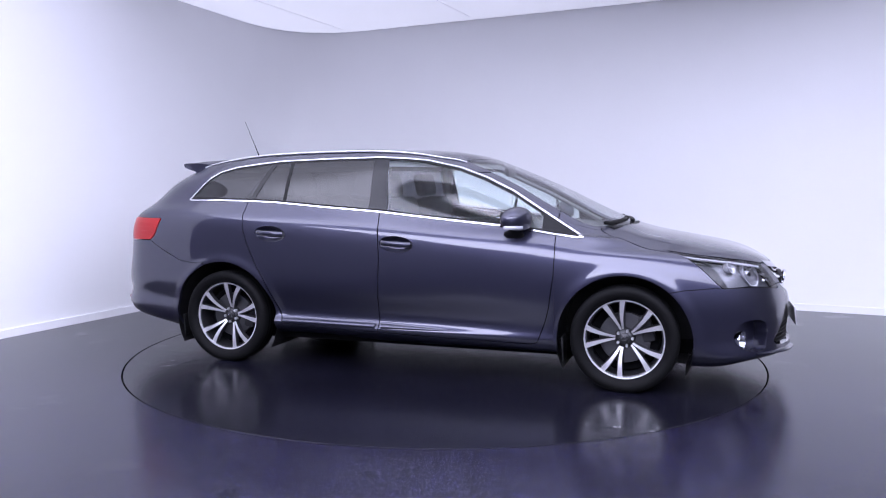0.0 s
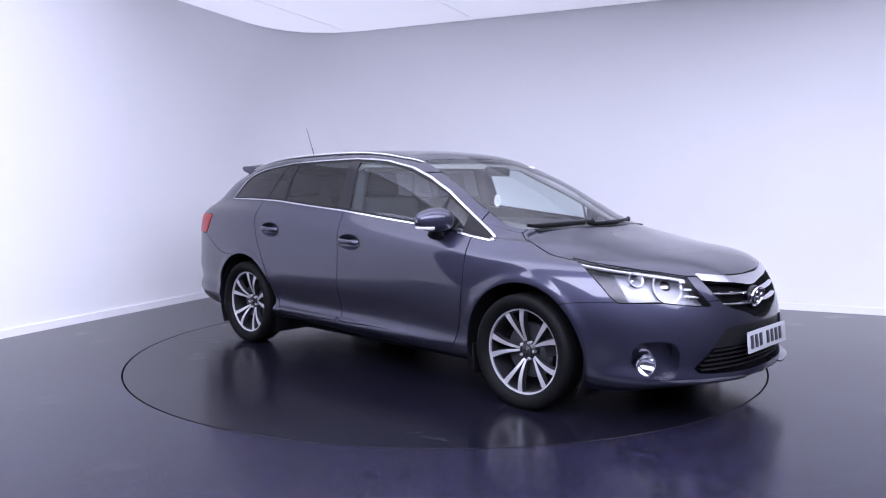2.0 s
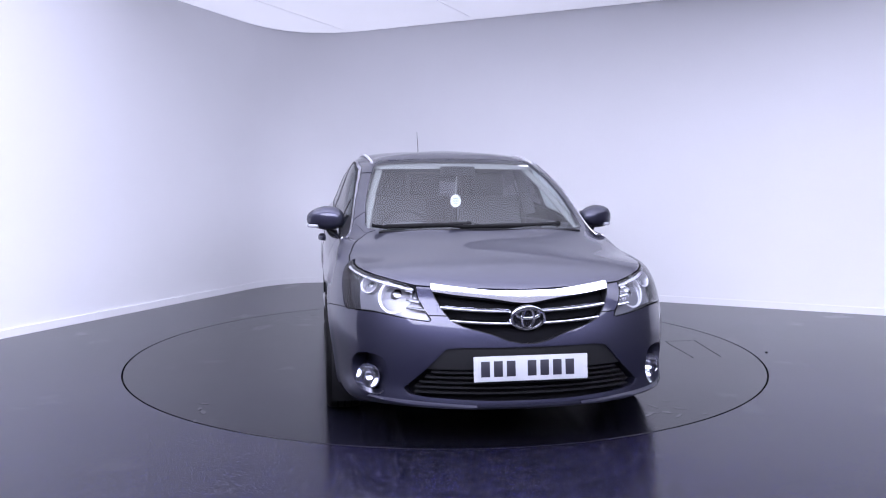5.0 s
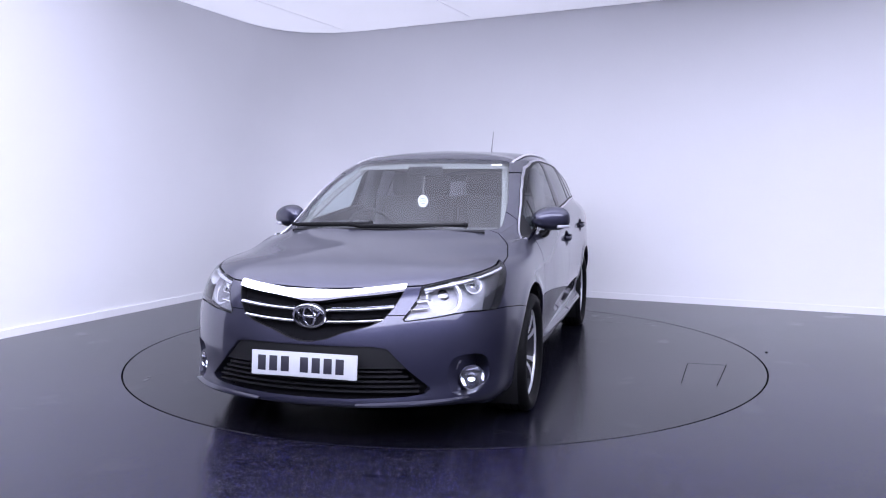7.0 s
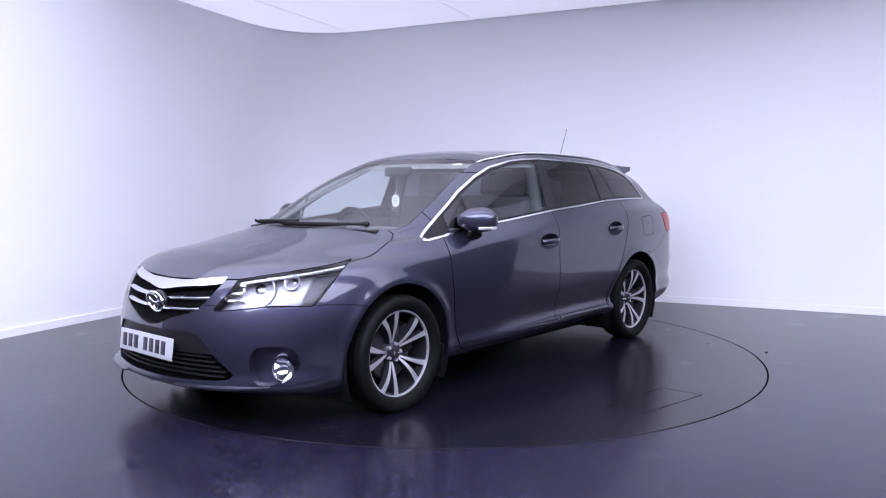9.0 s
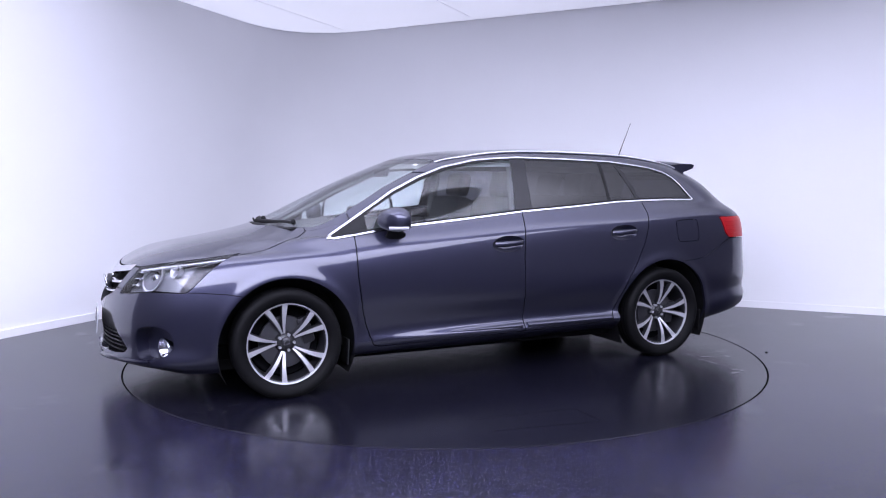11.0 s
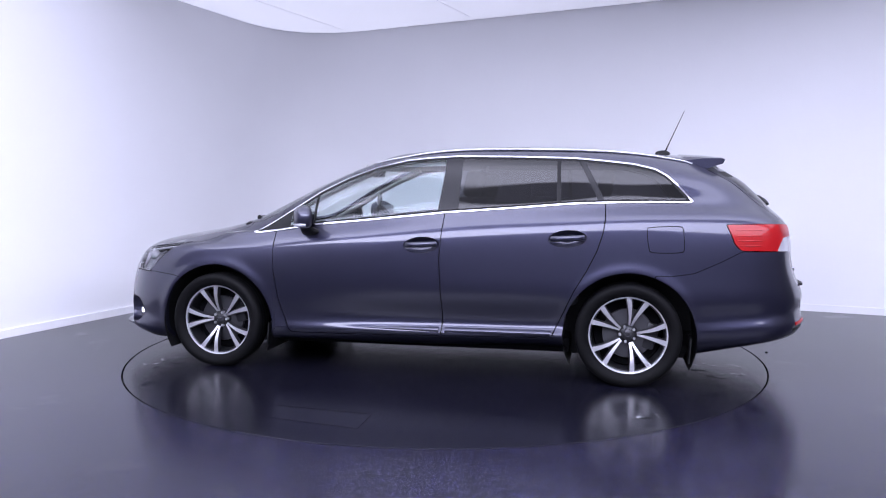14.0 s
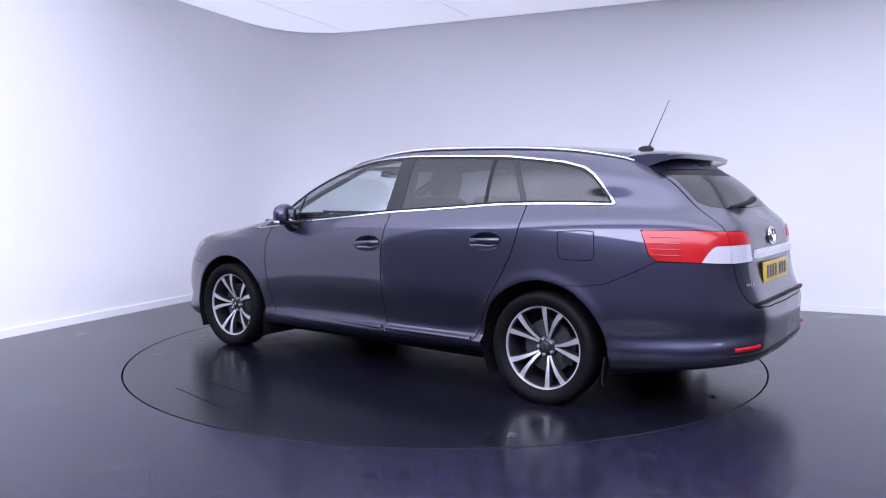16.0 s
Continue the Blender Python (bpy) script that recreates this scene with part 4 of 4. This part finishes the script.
# ---- wheels ----
def build_wheel():
    hub = lathe([(RIM_R * .985, -.055), (RIM_R * .93, -.05), (RIM_R * .90, .02), (RIM_R * .90, .10), (RIM_R, .115)], 72)
    w = part("wheel", hub, DARK_ALLOY, car, "five double-spoke alloy wheel with machined faces")
    lip = lathe([(RIM_R * .955, -.050), (RIM_R * .962, -.062), (RIM_R * .995, -.064), (RIM_R * 1.005, -.056), (RIM_R * .99, -.045)], 72)
    part("rim_lip", lip, MACHINED, w, "bright rim edge")
    r0, r1 = RIM_R * 1.0, TYRE_R
    tyre = lathe([(r0 - .006, -.052), (r0 + .004, -.074), (r0 + .02, -.088), (r0 + .045, -.096), (r1 - .018, -.092), (r1 - .006, -.082), (r1, -.066), (r1 + .001, 0.0), (r1, .066), (r1 - .008, .084),
                  (r1 - .04, .096), (r0 + .02, .092), (r0 - .004, .075)], 96)
    part("tyre", tyre, RUBBER, w, "black rubber tyre")
    for k in range(3):
        gr = lathe([(r1 + .0015, -.036 + .036 * k - .004), (r1 + .0018, -.036 + .036 * k), (r1 + .0015, -.036 + .036 * k + .004)], 96)
        part("tread_groove", gr, GAP, w)
    disc = lathe([(.05, .015), (.15, .015), (.152, .02), (.152, .036), (.05, .036)], 48)
    part("brake_disc", disc, STEEL, w, "steel brake disc")
    back = lathe([(.0001, .055), (.20, .055), (RIM_R * .9, .07)], 48)
    part("wheel_back", back, GAP, w)
    part("brake_caliper", box((0.075, 0.05, 0.16), (.135, .03, 0.02), bevel=0.015), DARK_ALLOY, w)
    centre = lathe([(.0001, -.030), (.024, -.030), (.031, -.027), (.033, -.018), (.046, -.012), (.062, .010), (.064, .03)], 40)
    part("hub_centre", centre, DARK_ALLOY, w)
    cap = lathe([(.0001, -.034), (.022, -.034), (.027, -.031), (.028, -.027)], 32)
    part("centre_cap", cap, DARK_ALLOY, w, "dark centre cap with bright oval ring")
    pts = [(.016 * math.cos(t), -.036, .011 * math.sin(t)) for t in np.linspace(0, 2 * math.pi, 33)]
    part("cap_ring", sweep(pts, oval(.002, .002, 6), (0, 1, 0)), CHROME, w)
    for i in range(5):
        mid = 90 + 72 * i
        nut = lathe([(.0001, -.028), (.008, -.028), (.0095, -.025), (.0095, 0.0)], 6)
        a = radians(mid + 36)
        bmesh.ops.translate(nut, vec=(.046 * math.cos(a), 0, .046 * math.sin(a)), verts=nut.verts)
        part("wheel_nut", nut, MACHINED, w)
        for s in (-1, 1):
            a0, a1 = radians(mid + s * 6.5), radians(mid + s * 14.0)
            inner, outer = .054, RIM_R * .955
            face, flank = bmesh.new(), bmesh.new()
            secs = []
            for t in np.linspace(0, 1, 7):
                r = inner + (outer - inner) * t
                a = a0 + (a1 - a0) * t
                half = .0056 + .0100 * t ** 1.15
                y = -.014 - .040 * math.sin(min(1, t * 1.15) * math.pi / 2)
                d, e = Vector((math.cos(a), 0, math.sin(a))), Vector((-math.sin(a), 0, math.cos(a)))
                c = d * r
                secs.append((c + e * half, c - e * half, y, e))
            vs = [(face.verts.new(p + Vector((0, y, 0))), face.verts.new(q + Vector((0, y, 0)))) for p, q, y, e in secs]
            for (a_, b_), (c_, d_) in zip(vs, vs[1:]):
                face.faces.new((a_, b_, d_, c_))
            g = bmesh.ops.extrude_face_region(face, geom=face.faces[:])
            for v in [x for x in g["geom"] if isinstance(x, bmesh.types.BMVert)]:
                v.co.y += .004
            sp = part("spoke", face, MACHINED, w, "machined bright spoke", sharp=25)
            ws = [[flank.verts.new(p + e * k0 + Vector((0, yy, 0))) for k0, yy in ((.002, y + .0035), (.007, y + .032))] + [flank.verts.new(q - e * k0 + Vector((0, yy, 0))) for k0, yy in ((.007, y + .032), (.002, y + .0035))] for p, q, y, e in secs]
            for A, B in zip(ws, ws[1:]):
                for k in range(4):
                    flank.faces.new((A[k], A[(k + 1) % 4], B[(k + 1) % 4], B[k]))
            part("spoke_flank", flank, DARK_ALLOY, sp, sharp=25)
    return w


first = build_wheel()
# the face of the wheel looks along -y of its own space; turned out on each side
first.matrix_basis = pose(WHEEL_X, -.800, WHEEL_Z, 0, -17, 0)
for x, s, turn in ((-WHEEL_X, -1, 10), (WHEEL_X, 1, -17), (-WHEEL_X, 1, 15)):
    copy_thing(first, pose(x, s * .800, WHEEL_Z, 0, turn, 180 if s > 0 else 0))

# ---- small outside parts ----
# wipers
def wiper(foot, tip, bend):
    pts = spline([foot, tuple(np.array(foot) * .5 + np.array(tip) * .5 + np.array(bend)), tip], 10)
    pts = [(x, y, max(z, 0)) for x, y, z in pts]
    arm = part("wiper", sweep(pts, oval(.010, .007, 8), (0, 0, 1), scale=np.linspace(1.3, .7, len(pts))), BLACK, car, "black windscreen wiper")
    blade = [(p[0] + .012, p[1], p[2] - .010) for p in pts[4:]] + [tuple(np.array(tip) + (np.array(tip) - np.array(pts[-4])) * .9)]
    part("wiper_blade", sweep(blade, oval(.005, .010, 8), (0, 0, 1)), RUBBER, arm)
    knob = bmesh.new()
    bmesh.ops.create_uvsphere(knob, u_segments=16, v_segments=10, radius=.016, matrix=Matrix.Translation(foot))
    part("wiper_pivot", knob, BLACK, arm)


wiper((1.285, -.08, .998), (1.215, -.56, .988), (.020, 0, .002))
wiper((1.215, .47, .992), (1.325, -.12, .990), (.030, 0, .0))
scuttle = [(1.17 + .16 * (1 - (y / .72) ** 2), y, .967 - .02 * (y / .72) ** 2) for y in np.linspace(-.58, .58, 25)]
part("scuttle_panel", sweep(scuttle, [(-.03, -.004), (.035, -.012), (.035, .001), (-.03, .010)], (0, 0, 1)), BLACK, car, "black panel below the windscreen")

# aerial at the rear of the roof
aer = bmesh.new()
bmesh.ops.create_uvsphere(aer, u_segments=20, v_segments=12, radius=1, matrix=Matrix.Translation((-1.585, 0, top_z(-1.585, 0) + .004)) @ Matrix.Diagonal((.052, .022, .024, 1)))
aerial = part("aerial", aer, BLACK, car, "black roof aerial leaning back")
az = top_z(-1.585, 0) + .012
part("aerial_mast", sweep([(-1.60, 0, az), (-1.632, 0, az + .075), (-1.725, 0, az + .285)], oval(.0040, .0040, 8), (0, 1, 0), scale=[1.4, .8, .4]), BLACK, aerial)

# spoiler over the rear window
sp = bmesh.new()
rows_ = []
for i in range(33):
    y = -.53 + 1.06 * i / 32
    e = 1 - (abs(y) / .53) ** 4
    x0, x1 = -1.66 - .02 * (1 - e), -1.895 - .065 * math.sqrt(max(0, 1 - (y / .60) ** 2))
    z0 = top_z(-1.66, y) + .004
    z1 = 1.380 + .014 * e
    prof = [(x0, z0 - .014), (x0 - .02, z0 + .001), ((x0 + x1) / 2, (z0 + z1) / 2 + .008), (x1 + .02, z1 + .003), (x1, z1 - .006), (x1 + .012, z1 - .030), ((x0 + x1) / 2 - .02, (z0 + z1) / 2 - .055), (x0 - .10, z0 - .075)]
    rows_.append([sp.verts.new((px, y, pz)) for px, pz in prof])
for a, b in zip(rows_, rows_[1:]):
    for k in range(8):
        sp.faces.new((a[k], a[(k + 1) % 8], b[(k + 1) % 8], b[k]))
sp.faces.new(rows_[0])
sp.faces.new(rows_[-1][::-1])
spoiler = part("spoiler", sp, PAINT, tailgate, "body-coloured roof spoiler", sharp=50)

# rear wiper, chrome bar, badge, plate, step, reflectors
rwp = spline([(-2.205, -.03, 1.135), (-2.215, .14, 1.115), (-2.195, .36, 1.098)], 8)
rw_ = part("rear_wiper", sweep([(x - .015, y, z) for x, y, z in rwp], oval(.017, .015, 8), (0, 0, 1), scale=np.linspace(1.15, .6, len(rwp))), BLACK, tailgate, "black rear wiper")
pts = [(rear_x(y, .852) - .012, y, .852) for y in np.linspace(-.36, .36, 28)]
part("chrome_handle_bar", sweep(pts, [(-.014, -.022), (.012, -.020), (.016, .0), (.008, .022), (-.014, .022)], (0, 0, 1)), SATIN, tailgate, "satin chrome bar above the plate")
badge("badge", rear_x(0, .935) - .008, .935, .78, -1, tailgate, 10)
plate("rear_number_plate", rear_x(0, .745) - .012, .745, .52, .111, -1, PLATE_YELLOW, tailgate, "yellow number plate with dark bars", 4)
for k in range(4):
    y = .515 - .025 * k
    part("model_mark", box((.003, .019, .018), (rear_x(y, .70) - .002, y, .70), bevel=.001), CHROME, tailgate)
step = [(rear_x(y, .585) + .034, y, .606) for y in np.linspace(-.50, .50, 24)]
part("load_step", sweep(step, [(-.045, -.006), (.045, -.008), (.045, .006), (-.045, .006)], (0, 0, 1)), BLACK, rear_bumper, "black loading step")
for side in (1, -1):
    pts = [(rear_x(y, .40) - .004, side * y, .388 - .02 * (y - .5)) for y in np.linspace(.48, .66, 10)]
    part("rear_reflector", sweep(pts, oval(.006, .011, 10), (0, 0, 1)), RED, rear_bumper, "red reflector")
    pts = [(rear_x(y, .345) - .003, side * y, .352) for y in np.linspace(.02, .68, 20)]
    part("bumper_groove", sweep(pts, oval(.004, .008, 8), (0, 0, 1)), BLACK, rear_bumper)

for side in (1, -1):
    ys = np.linspace(.24, .70, 16)
    pts = [(front_x(y, .236) + .002 + .014 * math.sin((y - .24) / .46 * math.pi), side * y, .230 + .03 * (y - .24)) for y in ys]
    prof = [(-.03, -.006), (.016, -.005), (.018, .002), (-.03, .012)]
    part("chin_lip", sweep(pts, [(a * side, b) for a, b in prof], (0, 0, 1)), PAINT, car, "body-coloured chin lip")

# underside
part("underbody", box((2.0, 1.50, .10), (0, 0, .215), bevel=.03), GAP, car, "dark underbody")
part("underbody_tray", box((.95, 1.10, .09), (1.55, 0, .225), bevel=.03), GAP, car)
part("rear_axle_cover", box((.95, 1.10, .10), (-1.55, 0, .245), bevel=.03), GAP, car)
part("exhaust", sweep([(-.9, -.35, .20), (-1.6, -.45, .22), (-2.0, -.50, .27)], oval(.028, .028, 12), (0, 0, 1)), STEEL, car)
part("air_deflector", box((.02, 1.2, .07), m=pose(1.72, 0, .165), bevel=.005), BLACK, car)

# ---- cabin ----
part("cabin_floor", box((1.78, 1.40, .05), (0, 0, .36), bevel=.01), TRIM_GREY, car)
for side in (1, -1):
    for x0, x1 in ((.86, -.20), (-.22, -1.05)):
        part("door_lining", box((x0 - x1, .05, .24), m=pose((x0 + x1) / 2, side * .775, .84, 5 * side, 0, 0), bevel=.02), TRIM_GREY, car, "grey door lining")
    part("load_bay_lining", box((.95, .05, .25), m=pose(-1.60, side * .66, .90, 4 * side, 0, 0), bevel=.02), TRIM_GREY, car)
dash = bmesh.new()
drows = []
for i in range(25):
    y = -.72 + 1.44 * i / 24
    hood = .035 * math.exp(-((y + .36) / .17) ** 2)
    prof = [(1.20, .90), (1.05, .945), (.80, .955 + hood), (.66, .935 + hood), (.62, .89), (.66, .76), (.70, .60), (1.0, .55)]
    drows.append([dash.verts.new((px, y, pz)) for px, pz in prof])
for a, b in zip(drows, drows[1:]):
    for k in range(7):
        dash.faces.new((a[k], a[k + 1], b[k + 1], b[k]))
part("dashboard", dash, TRIM_GREY, car, "dark grey dashboard")
wheel_m = pose(.50, -.36, .885, 0, -66, 0)
pts = [(.185 * math.cos(t), .185 * math.sin(t), 0) for t in np.linspace(0, 2 * math.pi, 41)]
st = sweep(pts, oval(.015, .015, 10), (0, 0, 1))
bmesh.ops.transform(st, matrix=wheel_m, verts=st.verts)
steering = part("steering_wheel", st, BLACK, car, "black steering wheel")
part("steering_boss", box((.17, .20, .05), m=wheel_m, bevel=.02), BLACK, steering)
part("steering_column", sweep([(.50, -.36, .885), (.74, -.36, .80)], oval(.045, .045, 12), (0, 1, 0)), BLACK, steering)


def seat(x, y, w=.50, rear=False):
    tall = .60
    s = part("front_seat" if not rear else "rear_seat", box((.52, w, .16), (x + .08, y, .52), bevel=.05, segments=3), FABRIC, car, "dark fabric seat")
    bk = box((.15, w, tall), bevel=.055, segments=3, m=pose(x - .22, y, .84, 0, -16, 0))
    part("backrest", bk, FABRIC, s)
    hr = box((.10, .27, .18), bevel=.045, segments=3, m=pose(x - .345, y, 1.225, 0, -12, 0))
    part("headrest", hr, FABRIC, s)
    for k in (-.06, .06):
        part("headrest_post", sweep([(x - .30, y + k, 1.08), (x - .335, y + k, 1.18)], oval(.007, .007, 8), (0, 1, 0)), CHROME, s)


seat(.02, .37)
seat(.02, -.37)
for y in (-.42, .0, .42):
    seat(-.86, y, .42, True)
part("load_cover", box((.85, 1.25, .02), (-1.72, 0, 1.00), bevel=.006), TRIM_GREY, car, "grey load cover")
part("rear_view_mirror", box((.03, .24, .065), m=pose(.462, 0, 1.312, 0, -8, 0), bevel=.012), BLACK, car, "black rear-view mirror")
part("screen_label", box((.002, .07, .014), m=pose(.40, .475, 1.352, 0, -42, 0)), PAPER, car, "small white label on the windscreen")
for side in (1, -1):
    part("seat_belt", sweep([(-.25, side * .66, 1.25), (-.24, side * .66, .9), (-.2, side * .64, .6)], [(-.024, -.002), (.024, -.002), (.024, .002), (-.024, .002)], (0, 1, 0)), BLACK, car, "black seat belt")
    part("pillar_lining", sweep([(-.225, side * .70, 1.00), (-.25, side * .60, 1.38)], oval(.03, .045, 10), (0, 1, 0)), TRIM_GREY, car, "pale pillar lining")
    part("pillar_lining", sweep([(1.03, side * .655, .95), (.63, side * .585, 1.165), (.27, side * .51, 1.335)], oval(.024, .016, 10), (0, 0, 1)), LINING, car, "pale pillar lining")

# round card hanging from the rear-view mirror
card = tagged(new("air_freshener"), "round white card hanging on a string from the car's mirror", "air freshener")
disc = bmesh.new()
bmesh.ops.create_cone(disc, cap_ends=True, segments=32, radius1=.036, radius2=.036, depth=.003, matrix=pose(.475, -.014, 1.112, 0, 90, 0) @ Matrix.Diagonal((1.18, 1, 1, 1)))
part("card", disc, PAPER, card)
for k in range(3):
    part("print", box((.004, .04 - .012 * abs(k - 1), .006), (.475, -.014, 1.095 + .017 * k)), GREEN_GREY, card)
part("string", sweep([(.475, -.014, 1.152), (.465, -.005, 1.29)], oval(.0012, .0012, 6), (0, 1, 0)), PAPER, card)

# ---- marks on the deck and floor ----
OFF = (-.0375, -.0053)
hatch = bmesh.new()
for x0, y0, x1, y1 in ((0, 1.735, .575, 1.68), (-.008, 1.985, .575, 1.888), (-.008, 1.735, -.012, 1.985)):
    a, b = Vector((x0 - OFF[0], y0 - OFF[1], .0012)), Vector((x1 - OFF[0], y1 - OFF[1], .0012))
    d = (b - a).normalized()
    e = Vector((-d.y, d.x, 0)) * .0020
    hatch.faces.new([hatch.verts.new(q) for q in (a - e, b - e, b + e, a + e)])
part("hatch_seam", hatch, GAP, turntable, "dark seam of a small hatch", smooth=False)
rng = random.Random(4)
wet = bmesh.new()
for cx, cy, sx, sy, n in ((-1.95, .45, .20, .32, 16), (-1.62, 1.02, .18, .20, 9), (1.66, .92, .16, .16, 10), (1.40, -1.55, .12, .05, 4), (-1.45, 1.42, .10, .06, 4), (-1.7, -.9, .2, .2, 8)):
    for _ in range(n):
        x, y = cx - OFF[0] + rng.gauss(0, sx * .6), cy - OFF[1] + rng.gauss(0, sy * .6)
        a, b, t0 = rng.uniform(.012, .055), rng.uniform(.006, .020), rng.uniform(0, math.pi)
        ring_ = []
        for k in range(12):
            t = 2 * math.pi * k / 12
            q = rng.uniform(.55, 1.2)
            px, py = a * q * math.cos(t), b * q * math.sin(t)
            ring_.append(wet.verts.new((x + px * math.cos(t0) - py * math.sin(t0), y + px * math.sin(t0) + py * math.cos(t0), .0010)))
        wet.faces.new(ring_)
tagged(part("water_film", wet, WATER, turntable, "small drying water marks near the wheels", smooth=False), kind="stuff")
stud = bmesh.new()
bmesh.ops.create_cone(stud, cap_ends=True, segments=16, radius1=.010, radius2=.008, depth=.006, matrix=Matrix.Translation((2.35, -.16, .003)))
tagged(part("floor_stud", stud, GAP, None), "small dark stud in the vinyl floor", "stud")


def motions():
    """The turntable turns; car and card ride on it."""
    times = [0.5 * i for i in range(33)]
    walk(turntable, [(t, pose(0, 0, 0, 0, 0, heading(t))) for t in times])
    rows = []
    for t in times:
        a = radians(heading(t))
        x = -(math.cos(a) * OFF[0] - math.sin(a) * OFF[1])
        y = -(math.sin(a) * OFF[0] + math.cos(a) * OFF[1])
        rows.append((t, pose(x, y, 0, 0, 0, heading(t))))
    walk(car, rows)
    walk(card, rows)


motions()
